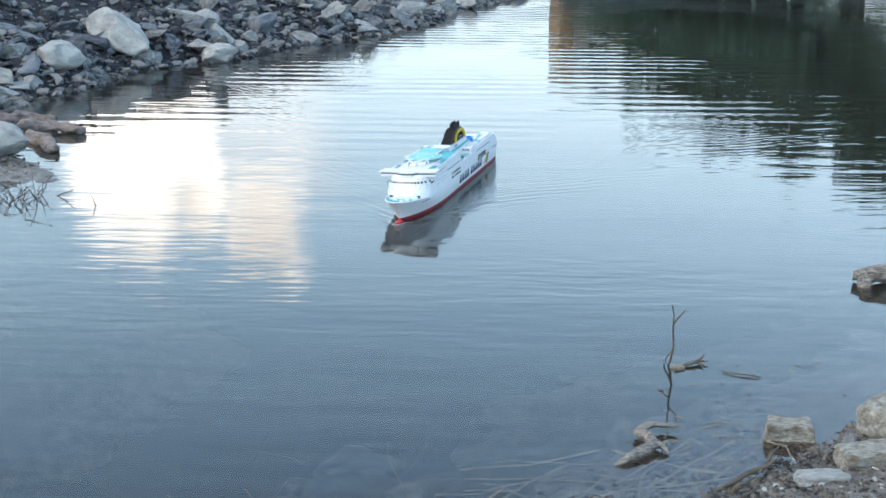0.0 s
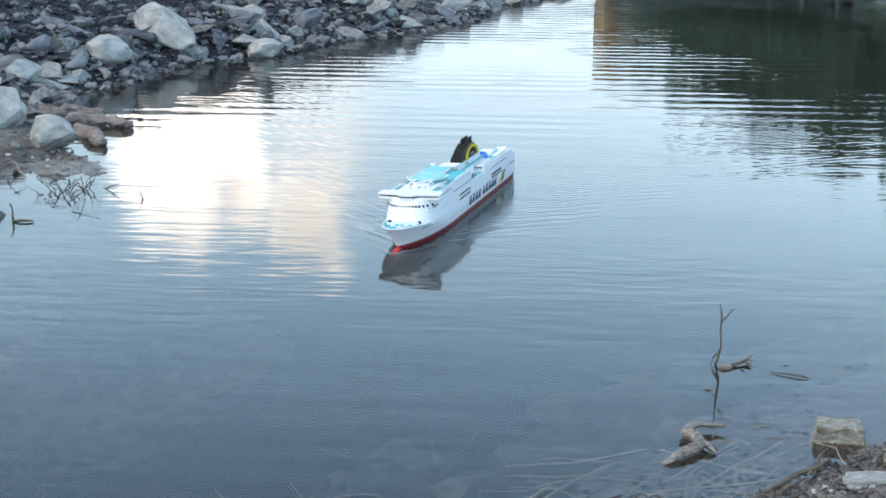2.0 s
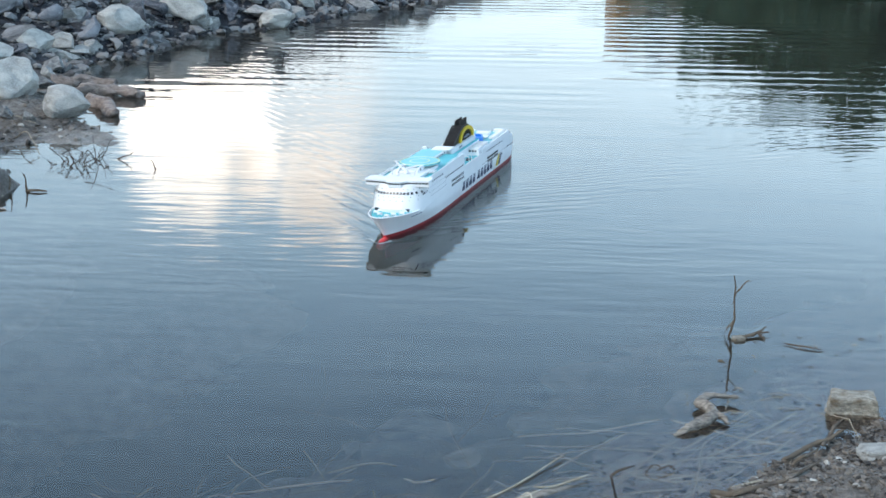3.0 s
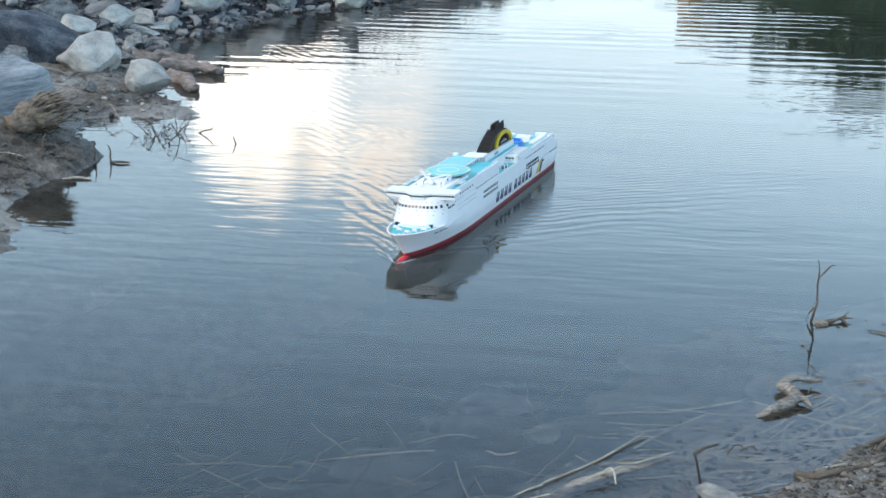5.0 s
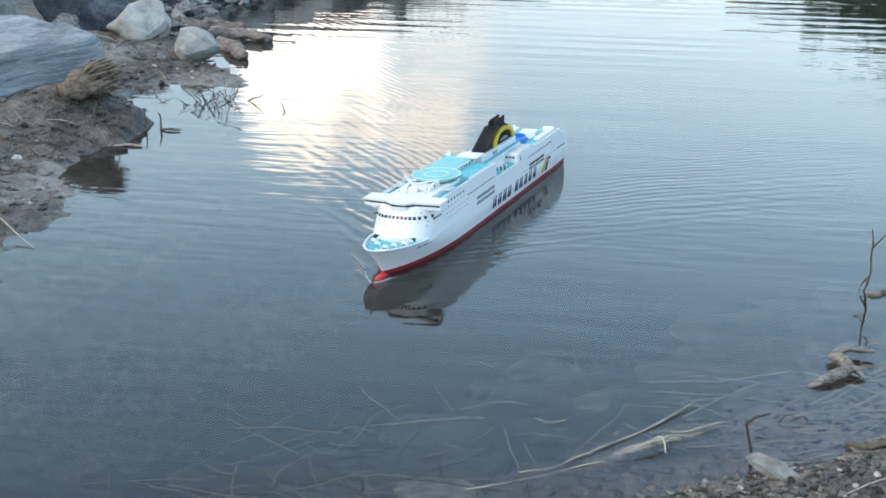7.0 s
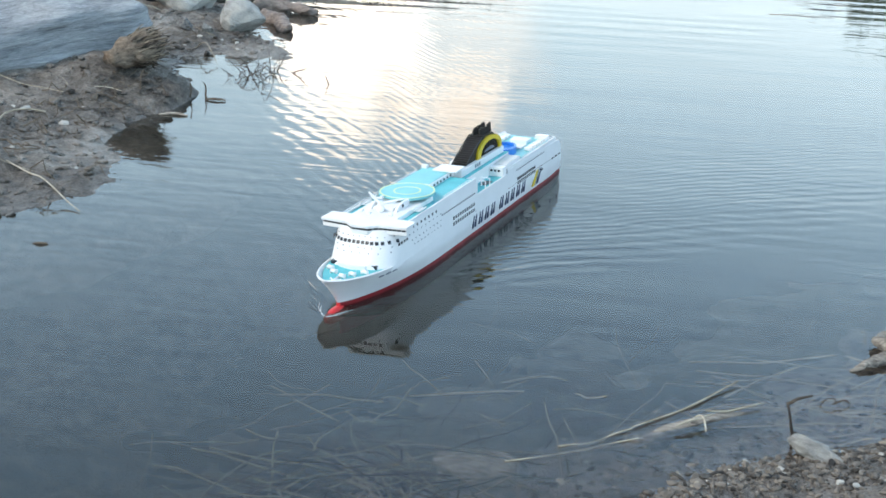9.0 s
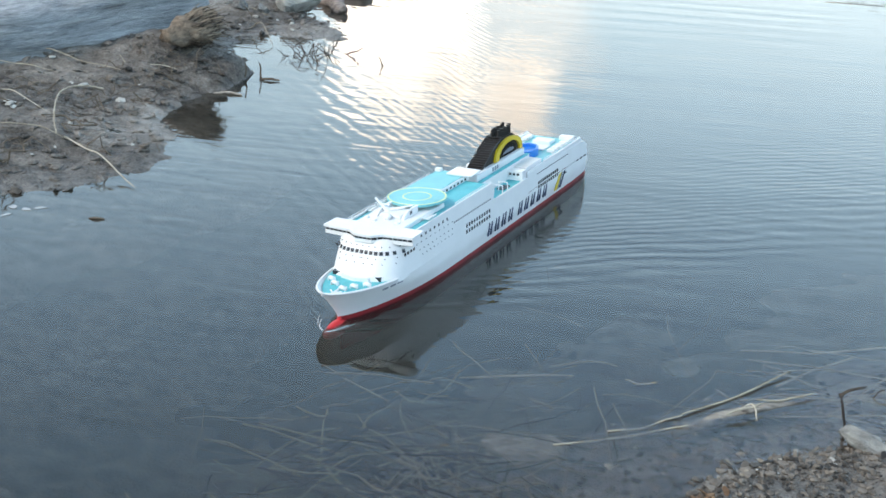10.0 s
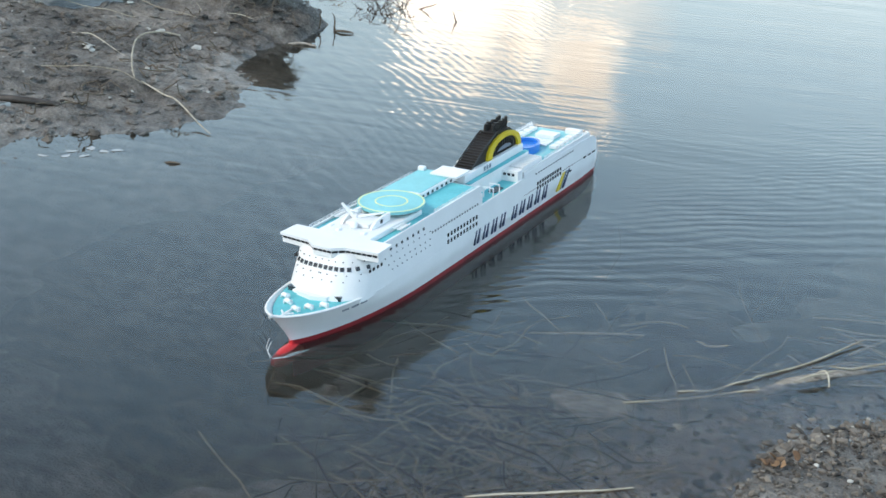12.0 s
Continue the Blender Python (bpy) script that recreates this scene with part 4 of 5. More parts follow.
def block_mesh(seed, wear=0.1, material=OCHRE):
    """A squared broken block, one unit across, with worn edges and flaked faces."""
    bm = bmesh.new()
    bmesh.ops.create_cube(bm, size=1.0)
    bmesh.ops.bevel(bm, geom=list(bm.edges), offset=wear, segments=2, affect="EDGES", profile=0.6)
    bmesh.ops.subdivide_edges(bm, edges=[e for e in bm.edges if e.calc_length() > 0.3], cuts=5, use_grid_fill=True)
    for v in bm.verts:
        v.co += noise.noise_vector(v.co * 1.7 + Vector((seed, 0, 0))) * 0.12 + noise.noise_vector(v.co * 6 + Vector((0, seed, 0))) * 0.035
    me = bpy.data.meshes.new("block")
    bmesh.ops.recalc_face_normals(bm, faces=bm.faces)
    bm.to_mesh(me)
    bm.free()
    me.materials.append(material)
    return me


def slab():
    """Broad slate block with a flat top and worn layers round its edge."""
    bm = bmesh.new()
    rows, around = 16, 72
    rings = []
    for k in range(rows + 1):
        f = k / rows
        ring = []
        for i in range(around):
            a = i * math.tau / around
            c, s_ = math.cos(a), math.sin(a)
            r = 1 / ((abs(c) / 0.8) ** 5 + (abs(s_) / 0.43) ** 5) ** 0.2
            if f < 0.6:
                z = -0.08 + 0.3 * f / 0.6
                shrink = 1 - 0.1 * (f / 0.6) ** 3 + 0.018 * math.sin(f * 42 + 1.5 * noise.noise(Vector((c * 2, s_ * 2, 0))))
            else:
                g = (f - 0.6) / 0.4
                z = 0.22 + 0.02 * math.sqrt(g)
                shrink = 0.9 * (1 - g) + 0.001
            p = Vector((r * c * shrink, r * s_ * shrink, z))
            p += noise.noise_vector(p * 3.1) * 0.05 + noise.noise_vector(Vector((p.x * 5, p.y * 11, p.z * 34))) * 0.026 + noise.noise_vector(p * 30) * 0.006
            ring.append(bm.verts.new(p))
        rings.append(ring)
    for a, b in zip(rings, rings[1:]):
        for i in range(around):
            j = (i + 1) % around
            bm.faces.new((a[i], a[j], b[j], b[i]))
    o = part("slab_rock", bm, BLUE_SLAB, None, "", True)
    p = at_ground(-3.7, 6.42)
    o.matrix_basis = pose(p.x, p.y, p.z - 0.03, 4, -3, 56)
    tagged(o, "broad layered blue-grey slate slab on the mud", "rock")


def right_stones():
    put_stone("rock", block_mesh(901), 1.155, 3.84, (0.155, 0.09, 0.1), (0, 2, -4), 0.0, "square ochre and grey rock at the water's edge")
    put_stone("rock", block_mesh(917, 0.22), 1.49, 3.86, (0.19, 0.15, 0.12), (0, 0, 40), 0.0, "pale rounded rock with wet brown base")
    put_stone("rock", block_mesh(931, 0.16), 1.34, 3.6, (0.2, 0.11, 0.065), (0, 0, 10), 0.0, "mossy brown and grey rock on the beach")
    put_stone("flat_stone", block_mesh(77, 0.2, PALE), 1.16, 3.47, (0.15, 0.07, 0.04), (0, 0, 5), 0.0, "flat pale grey stone on the gravel")
    put_stone("flat_stone", boulder_mesh(79, PALE), 0.39, 3.02, (0.15, 0.07, 0.05), (0, 8, -22), 0.005, "pale stone lying at the water's edge")
    put_stone("rock", block_mesh(953, 0.25), 0.9, 4.46, (0.05, 0.035, 0.03), (0, 0, 20), 0.0, "small tan stone at the foot of the forked twig", floor=-0.012)
    put_stone("rock", GREY_STONES[4], 1.32, 3.72, (0.09, 0.07, 0.05), (0, 0, 70), 0.0, "small grey rock among wet twigs")
    put_stone("sunken_stone", block_mesh(951, 0.25), -0.51, 2.89, (0.21, 0.11, 0.05), (4, 3, 12), 0.03, "flat tan stone under the water", floor=-9.0)
    put_stone("sunken_stone", PALE_STONES[3], -0.11, 3.74, (0.2, 0.12, 0.05), (0, 0, 20), 0.0, "flat grey stone under the water", floor=-9.0)
    put_stone("sunken_stone", GREY_STONES[5], -0.3, 4.15, (0.4, 0.25, 0.08), (0, 0, 20), 0.0, "broad pale stone under the water", floor=-9.0)


def scatter(name, material, count, seed, region, size, label, category, flatness=0.5, lift=0.3):
    """Many small stones in one mesh."""
    rng = random.Random(seed)
    shapes = []
    for k in range(6):
        t = bmesh.new()
        bmesh.ops.create_icosphere(t, subdivisions=1, radius=0.5)
        for v in t.verts:
            v.co *= 1 + 0.9 * noise.noise(v.co * 2.6 + Vector((k * 9 + seed, 0, 0)))
            v.co.x, v.co.y = max(-0.36, min(0.4, v.co.x)), max(-0.38, min(0.34, v.co.y))
        t.verts.index_update()
        shapes.append(([v.co.copy() for v in t.verts], [[v.index for v in f.verts] for f in t.faces]))
        t.free()
    spots = [region(rng) for _ in range(count)]
    zs = ground_height(np.array([s[0] for s in spots]), np.array([s[1] for s in spots]))
    verts, faces = [], []
    for (x, y), z in zip(spots, zs):
        s = size(rng)
        m = pose(x, y, z + s * flatness * lift, rng.uniform(-20, 20), rng.uniform(-20, 20), rng.uniform(0, 360)) @ Matrix.Diagonal((s * rng.uniform(0.9, 1.8), s * rng.uniform(0.7, 1.1), s * flatness * rng.uniform(0.6, 1.2), 1))
        co, fs = rng.choice(shapes)
        b = len(verts)
        verts.extend((m @ c)[:] for c in co)
        faces.extend([i + b for i in f] for f in fs)
    me = bpy.data.meshes.new(name)
    me.from_pydata(verts, [], faces)
    me.materials.append(material)
    return tagged(new(name, me), label, category, kind="stuff")


def loose_stones():
    row = SHORE[24:35]
    ry, rx = [p[1] for p in row], [p[0] for p in row]

    def bank(rng):
        y = 10.0 + 14 * rng.random() ** 0.9
        up = abs(rng.gauss(0, 1.2)) - 0.15
        return float(np.interp(y, ry, rx)) - up * 0.9, y + up * 0.2

    scatter("rubble", RUBBLE, 9000, 31, bank, lambda r: 0.035 + 0.12 * r.random() ** 3, "grey broken slate rubble on the bank", "rubble", 0.6)

    def near(rng):
        f = rng.random()
        x = -0.4 + 2.2 * f
        y0 = float(np.interp(x, [-0.5, -0.15, -0.03, 0.23, 0.5, 0.83, 1.26, 1.58], [2.0, 2.45, 2.68, 2.97, 3.05, 3.41, 3.77, 4.13]))
        back = abs(rng.gauss(0, 0.3)) - 0.02
        return x + back * 0.5, y0 - back

    scatter("gravel", PEBBLE, 16000, 32, near, lambda r: 0.003 + 0.022 * r.random() ** 5, "mixed grey and pale gravel on the beach", "gravel", 0.6)

    scatter("pale_pebbles", PALE, 380, 36, near, lambda r: 0.004 + 0.022 * r.random() ** 4, "scattered pale pebbles on the beach gravel", "pebbles", 0.6)

    def bed(rng):
        x = rng.uniform(-1.1, 1.2)
        y0 = float(np.interp(x, [-1.5, -0.5, -0.15, -0.03, 0.23, 0.5, 0.83, 1.26], [1.5, 2.0, 2.45, 2.68, 2.97, 3.05, 3.41, 3.77]))
        return x, y0 + abs(rng.gauss(0, 0.35))

    scatter("sunken_gravel", PEBBLE, 4500, 33, bed, lambda r: 0.005 + 0.03 * r.random() ** 4, "dull gravel and slate chips on the pond bed", "gravel", 0.35)

    scatter("sunken_chips", OCHRE, 1400, 39, bed, lambda r: 0.004 + 0.022 * r.random() ** 3, "pale tan stone chips on the pond bed", "gravel", 0.35)

    def mud(rng):
        y = rng.uniform(3.6, 9.0)
        x0 = float(np.interp(y, [3.2, 3.75, 4.35, 4.85, 5.6, 6.4, 7.15, 7.68, 8.2, 8.9], [-3.1, -2.87, -2.62, -2.45, -2.76, -2.66, -2.98, -2.6, -2.8, -2.95]))
        return x0 - 0.05 - 1.6 * rng.random(), y

    scatter("mud_pebbles", PEBBLE, 700, 34, mud, lambda r: 0.008 + 0.05 * r.random() ** 5, "pale pebbles scattered on the mud", "pebbles", 0.6)

    scatter("pale_mud_pebbles", PALE, 130, 38, mud, lambda r: 0.008 + 0.04 * r.random() ** 3, "pale stones scattered on the mud", "pebbles", 0.6)

    def clods(rng):
        x, y = mud(rng)
        return x + 0.25 * rng.random(), y

    scatter("mud_clods", GROUND, 3600, 35, clods, lambda r: 0.01 + 0.05 * r.random() ** 3, "lumps of grey-brown mud", "mud", 0.4)


# ---------------------------------------------------------------- wood, twigs, stems
def branch(name, points, radii, material, label, category="branch", sides=8, group=""):
    pts = flowing(points)
    if isinstance(radii, (list, tuple)):
        radii = [float(v) for v in np.interp(np.linspace(0, 1, len(pts)), np.linspace(0, 1, len(radii)), radii)]
    o = part(name, rod(bmesh.new(), pts, radii, sides), material, None, "", True)
    return tagged(o, label, category, group)


def sticks():
    rng = random.Random(77)
    # S-shaped driftwood in the shallows
    bm = bmesh.new()
    pts = [(0.55, 3.60, 0.004), (0.6, 3.635, 0.01), (0.66, 3.685, 0.015), (0.69, 3.725, 0.018), (0.682, 3.765, 0.022), (0.655, 3.795, 0.024), (0.662, 3.835, 0.026), (0.715, 3.86, 0.03), (0.79, 3.87, 0.024)]
    pts = flowing(pts)
    rod(bm, pts, [float(v) for v in np.interp(np.linspace(0, 8, len(pts)), range(9), [0.004, 0.012, 0.018, 0.021, 0.019, 0.017, 0.014, 0.01, 0.003])], 14)
    for v in bm.verts:
        v.co += noise.noise_vector(v.co * 26) * 0.01 + noise.noise_vector(v.co * 80) * 0.004
    rod(bm, [(0.69, 3.735, 0.022), (0.722, 3.705, 0.016), (0.732, 3.685, 0.004)], [0.015, 0.01, 0.004], 8)
    tagged(part("driftwood", bm, BARK, None, "", True), "bent weathered grey driftwood in the shallows", "driftwood")
    # forked twig standing in the water
    twig = tagged(new("forked_twig"), "forked reddish-brown twig standing in the water", "twig")
    part("stem", rod(bmesh.new(), [(0.865, 4.50, -0.015), (0.875, 4.49, 0.02), (0.885, 4.49, 0.075), (0.878, 4.49, 0.14), (0.878, 4.485, 0.2), (0.868, 4.48, 0.245)], [0.0035, 0.0045, 0.004, 0.0035, 0.003, 0.0015], 7), TWIG, twig, "", True)
    part("prong", rod(bmesh.new(), [(0.878, 4.487, 0.17), (0.9, 4.485, 0.2), (0.916, 4.485, 0.222), (0.932, 4.483, 0.226)], [0.0035, 0.003, 0.0022, 0.0014], 6), TWIG, twig, "", True)
    part("prong", rod(bmesh.new(), [(0.882, 4.49, 0.06), (0.862, 4.5, 0.03), (0.852, 4.5, -0.005)], [0.004, 0.0035, 0.003], 6), TWIG, twig, "", True)
    fallen = tagged(new("fallen_twig"), "dark forked twig lying on the water", "twig")
    part("stem", rod(bmesh.new(), [(0.89, 4.45, -0.01), (0.92, 4.47, 0.006), (0.96, 4.49, 0.01), (1.0, 4.53, 0.014), (1.02, 4.56, 0.02)], [0.005, 0.007, 0.006, 0.004, 0.0015], 7), TWIG, fallen, "", True)
    part("prong", rod(bmesh.new(), [(0.98, 4.5, 0.012), (0.995, 4.47, 0.006), (1.0, 4.455, -0.01)], [0.005, 0.004, 0.003], 6), TWIG, fallen, "", True)
    part("prong", rod(bmesh.new(), [(0.985, 4.51, 0.012), (1.025, 4.515, 0.012)], [0.004, 0.002], 6), TWIG, fallen, "", True)
    branch("floating_twig", [(1.06, 4.42, 0.004), (1.1, 4.4, 0.006), (1.15, 4.38, 0.008), (1.19, 4.365, 0.004)], [0.0015, 0.003, 0.0036, 0.0015], TWIG, "short brown twig floating on the water", "twig")
    # gnarled stump end
    bm = bmesh.new()
    rod(bm, [(1.93, 5.62, 0.03), (1.99, 5.6, 0.055), (2.08, 5.6, 0.05), (2.22, 5.62, 0.06), (2.4, 5.66, 0.05)], [0.02, 0.04, 0.045, 0.05, 0.05], 14)
    rod(bm, [(1.98, 5.58, 0.03), (1.96, 5.55, 0.0), (1.97, 5.52, -0.05)], [0.04, 0.03, 0.02], 9)
    for v in bm.verts:
        v.co += noise.noise_vector(v.co * 16) * 0.022
    tagged(part("driftwood_stump", bm, BARK, None, "", True), "gnarled weathered driftwood stump lying in the water", "driftwood")
    # upright stick by the pale stone
    up = tagged(new("hooked_stick"), "dark thin stick with a hooked tip stuck in the bed", "stick")
    part("stem", rod(bmesh.new(), [(0.335, 3.09, -0.05), (0.325, 3.07, 0.04), (0.31, 3.05, 0.1), (0.3, 3.04, 0.14)], [0.0042, 0.004, 0.0036, 0.0036], 7), WET_WOOD, up, "", True)
    part("hook", rod(bmesh.new(), [(0.298, 3.04, 0.138), (0.325, 3.06, 0.148), (0.365, 3.08, 0.152)], [0.0042, 0.004, 0.0028], 7), TWIG, up, "", True)
    # half-sunk log with reeds
    bm = rod(bmesh.new(), [(-0.12, 3.0, -0.02), (0.0, 3.1, -0.01), (0.12, 3.19, -0.008), (0.26, 3.27, -0.014)], [0.01, 0.017, 0.018, 0.01], 10)
    for v in bm.verts:
        v.co += noise.noise_vector(v.co * 22) * 0.008
    tagged(part("sunken_log", bm, BARK, None, "", True), "half-sunk weathered log with a dry crust", "log")
    reeds = [((-0.1, 3.07, 0.006), (0.2, 3.42, 0.012)), ((-0.29, 2.92, 0.004), (-0.1, 3.06, 0.006)), ((-0.42, 2.81, 0.003), (-0.08, 3.01, 0.006)), ((-0.7, 2.25, 0.002), (-0.34, 2.42, 0.004)),
             ((0.02, 3.08, 0.018), (0.12, 3.17, 0.022)), ((0.1, 3.19, 0.02), (0.26, 3.29, 0.012)), ((-0.27, 3.27, -0.01), (-0.18, 3.25, 0.003)), ((-0.5, 3.33, -0.03), (-0.3, 3.36, -0.015)), ((-0.75, 3.2, -0.04), (-0.42, 3.27, -0.02))]
    for a, b in reeds:
        branch("reed_stem", wander(a, b, rng, 0.02, 6), [0.002, 0.0032, 0.0035, 0.0032, 0.0026, 0.002], STRAW, "dry straw-coloured reed stem lying in the shallows", "reed", 6, "reeds in the shallows")
    branch("bent_stem", [(0.05, 3.1, 0.02), (0.08, 3.14, 0.032), (0.095, 3.125, 0.03), (0.1, 3.08, 0.012)], 0.0026, STRAW, "bent dry reed on the log", "reed", 6)
    branch("curled_twig", [(0.43, 3.33, 0.0), (0.45, 3.35, 0.025), (0.48, 3.345, 0.02), (0.46, 3.33, 0.006), (0.5, 3.36, 0.02), (0.52, 3.36, 0.004)], 0.002, TWIG, "small curled dark twig in the shallows", "twig", 6)
    for k in range(26):
        x, y = rng.uniform(0.75, 1.6), rng.uniform(3.75, 4.6)
        l_ = rng.uniform(0.008, 0.03)
        if shore_distance(np.array([x]), np.array([y]))[0] > -0.04:
            continue
        a = rng.uniform(0, math.tau)
        branch("floating_bit", [(x, y, 0.001), (x + l_ * 0.5 * math.cos(a), y + l_ * 0.5 * math.sin(a), 0.004), (x + l_ * math.cos(a), y + l_ * math.sin(a), 0.001)], [0.0008, 0.002, 0.0008], rng.choice((TWIG, STRAW)), "small bit of plant debris floating near the beach", "debris", 5, "debris near the beach")
    bm = bmesh.new()
    for k in range(10):
        p = at_ground(-0.03 + rng.gauss(0, 0.018), 2.63 + rng.gauss(0, 0.014), 0.008 + 0.012 * rng.random())
        stone(bm, 40 + k, 0.022, 0.014, 0.004, 6, pose(*p, rng.uniform(-40, 40), rng.uniform(-40, 40), rng.uniform(0, 360)))
    tagged(part("dead_leaf_heap", bm, rough_matter("rusty_leaf", (0.1, 0.055, 0.028), (0.26, 0.15, 0.075), 20.0, 90.0, 0.8, 0.002, 0.0, 0.4, None, False)), "small heap of rusty dead leaves on the gravel", "leaves", kind="stuff")
    # dark branches on the wet edge
    for a, b, r in (((0.85, 3.42, 0.02), (1.06, 3.58, 0.05), 0.008), ((0.98, 3.5, 0.03), (1.08, 3.66, 0.05), 0.006), ((0.86, 3.36, 0.03), (0.96, 3.47, 0.03), 0.006), ((0.66, 3.2, 0.01), (0.95, 3.4, 0.03), 0.008), ((0.6, 3.22, 0.01), (0.72, 3.24, 0.02), 0.01)):
        branch("wet_branch", wander(a, b, rng, 0.05, 7), [r * 0.5, r, r, r, r * 0.9, r * 0.6, r * 0.3], TWIG, "dark wet branch on the beach edge", "branch", 7, "wet branches on the beach")


def tangle(name, count, seed, centre, spread_, length, radius, material, label, category, low, high, sway=0.03, land=False, heading=None):
    """Criss-crossing thin stems in one mesh."""
    rng = random.Random(seed)
    bm = bmesh.new()
    for _ in range(count):
        x, y = rng.gauss(centre[0], spread_[0]), rng.gauss(centre[1], spread_[1])
        g = at_ground(x, y).z
        a = radians(rng.gauss(*heading)) if heading else rng.uniform(0, math.tau)
        if land and g < 0.015:
            continue
        l_ = length * rng.uniform(0.4, 1.2)
        z = max(g + 0.004, rng.uniform(low, high))
        p = Vector((x, y, z))
        q = Vector((x + l_ * math.cos(a), y + l_ * math.sin(a), max(g, z + rng.uniform(-0.1, 0.05))))
        if land:
            q = at_ground(q.x, q.y, 0.01)
            if q.z < 0.015:
                continue
        q.z = min(q.z, high)
        rod(bm, wander(p, q, rng, sway, 5), radius * rng.uniform(0.6, 1.3), 5)
    o = part(name, bm, material)
    return tagged(o, label, category, kind="stuff")


GREY_LEAF = rough_matter("bleached_leaf", (0.28, 0.29, 0.29), (0.5, 0.51, 0.5), 30.0, 120.0, 0.7, 0.001)


def left_debris():
    rng = random.Random(55)
    # two stranded logs
    bm = rod(bmesh.new(), flowing([(-3.0, 8.95, 0.03), (-2.9, 8.78, 0.045), (-2.75, 8.58, 0.04), (-2.68, 8.44, 0.015)], 3), 0.042, 18)
    for v in bm.verts:
        v.co += noise.noise_vector(v.co * 9) * 0.035 + noise.noise_vector(v.co * 30) * 0.014
    tagged(part("log", bm, RED_WOOD, None, "", True), "short pale reddish log at the water's edge", "log")
    bm = rod(bmesh.new(), flowing([(-3.2, 9.1, 0.05), (-3.0, 9.2, 0.06), (-2.85, 9.25, 0.05), (-2.7, 9.15, 0.02)], 3), 0.038, 18)
    for v in bm.verts:
        v.co += noise.noise_vector(v.co * 9) * 0.04 + noise.noise_vector(v.co * 30) * 0.015
    tagged(part("log", bm, RED_WOOD, None, "", True), "rotten reddish-brown log half in the water", "log")
    bm = rod(bmesh.new(), flowing([(-3.45, 9.4, 0.06), (-3.2, 9.5, 0.07), (-3.0, 9.5, 0.04)], 3), 0.05, 18)
    for v in bm.verts:
        v.co += noise.noise_vector(v.co * 8) * 0.035 + noise.noise_vector(v.co * 30) * 0.015
    tagged(part("log", bm, RED_WOOD, None, "", True), "dark rotten log behind the boulders", "log")
    # broken fibrous root stump lying on the mud
    clump = tagged(new("root_stump"), "dry brown broken root stump with frayed end", "stump")
    g = at_ground(-2.95, 6.33).z
    a, b = Vector((-2.98, 6.15, g + 0.04)), Vector((-2.8, 6.38, g + 0.1))
    bm = rod(bmesh.new(), [a.lerp(b, 0.07 * k) for k in range(13)], [0.04 + 0.05 * math.sin(0.12 * k + 0.1) for k in range(13)], 26)
    for v in bm.verts:
        v.co += noise.noise_vector(v.co * 14) * 0.025 + noise.noise_vector(v.co * 45) * 0.012
    part("wood", bm, rough_matter("root_wood", (0.05, 0.036, 0.026), (0.3, 0.225, 0.16), 12.0, 60.0, 0.85, 0.012, 0.0, 0.0, None, True, (4, 1, 6)), clump, "", True)
    bm = bmesh.new()
    along = (b - a).normalized()
    u = along.cross(Vector((0, 0, 1))).normalized()
    w = u.cross(along)
    for _ in range(520):
        t_, r = rng.uniform(0, math.tau), rng.random() ** 0.4
        rim = u * math.cos(t_) * 0.095 * r + w * math.sin(t_) * 0.085 * r
        foot = a.lerp(b, rng.uniform(0.45, 0.8)) + rim * 0.95
        tip = foot + along * rng.uniform(0.05, 0.12) + rim * rng.uniform(0.0, 0.25) + Vector([rng.gauss(0, 0.014) for _ in range(3)])
        rod(bm, [foot, foot.lerp(tip, 0.5) + rim * 0.06, tip], [0.004, 0.003, 0.001], 4)
    frayed = part("frayed_end", bm, rough_matter("root_fibres", (0.05, 0.038, 0.028), (0.27, 0.21, 0.15), 20.0, 90.0, 0.9, 0.002, 0.0, 0.7, None, False), clump, "frayed brown wood fibres")
    tagged(frayed, kind="stuff")
    # twiggy bush in the water
    bush = tagged(new("twig_bush"), "dark leafless twigs sticking out of the water", "twig")
    for k in range(26):
        a = rng.uniform(0, math.tau)
        foot = Vector((-2.45 + rng.gauss(0, 0.06), 7.02 + rng.gauss(0, 0.1), -0.05))
        tip = foot + Vector((0.13 * math.cos(a), 0.13 * math.sin(a) * 0.7, rng.uniform(0.08, 0.17)))
        part("twig", rod(bmesh.new(), wander(foot, tip, rng, 0.1, 5), [0.0035, 0.003, 0.0028, 0.0022, 0.001], 5), WET_WOOD, bush)
    for a, b, r in (((-2.62, 6.35, -0.02), (-2.6, 6.33, 0.1), 0.006), ((-2.53, 6.42, -0.02), (-2.55, 6.4, 0.09), 0.006), ((-2.66, 6.2, -0.02), (-2.7, 6.18, 0.12), 0.005), ((-1.98, 6.93, -0.03), (-2.0, 6.92, 0.06), 0.005), ((-2.33, 7.2, -0.02), (-2.15, 7.1, 0.06), 0.005)):
        branch("twig", wander(a, b, rng, 0.04, 5), [r, r, r * 0.8, r * 0.6, r * 0.4], TWIG, "thin dark twig sticking out of the water", "twig", 5, "twigs by the mud")
    branch("floating_bark", [(-2.52, 6.36, 0.004), (-2.47, 6.35, 0.012), (-2.41, 6.36, 0.006)], [0.004, 0.008, 0.003], TWIG, "small dark piece of bark on the water", "bark", 7)
    branch("floating_bark", [(-2.64, 5.98, 0.002), (-2.56, 6.0, 0.01), (-2.49, 5.99, 0.004)], [0.004, 0.009, 0.004], BARK, "small grey piece of bark on the water", "bark", 7)
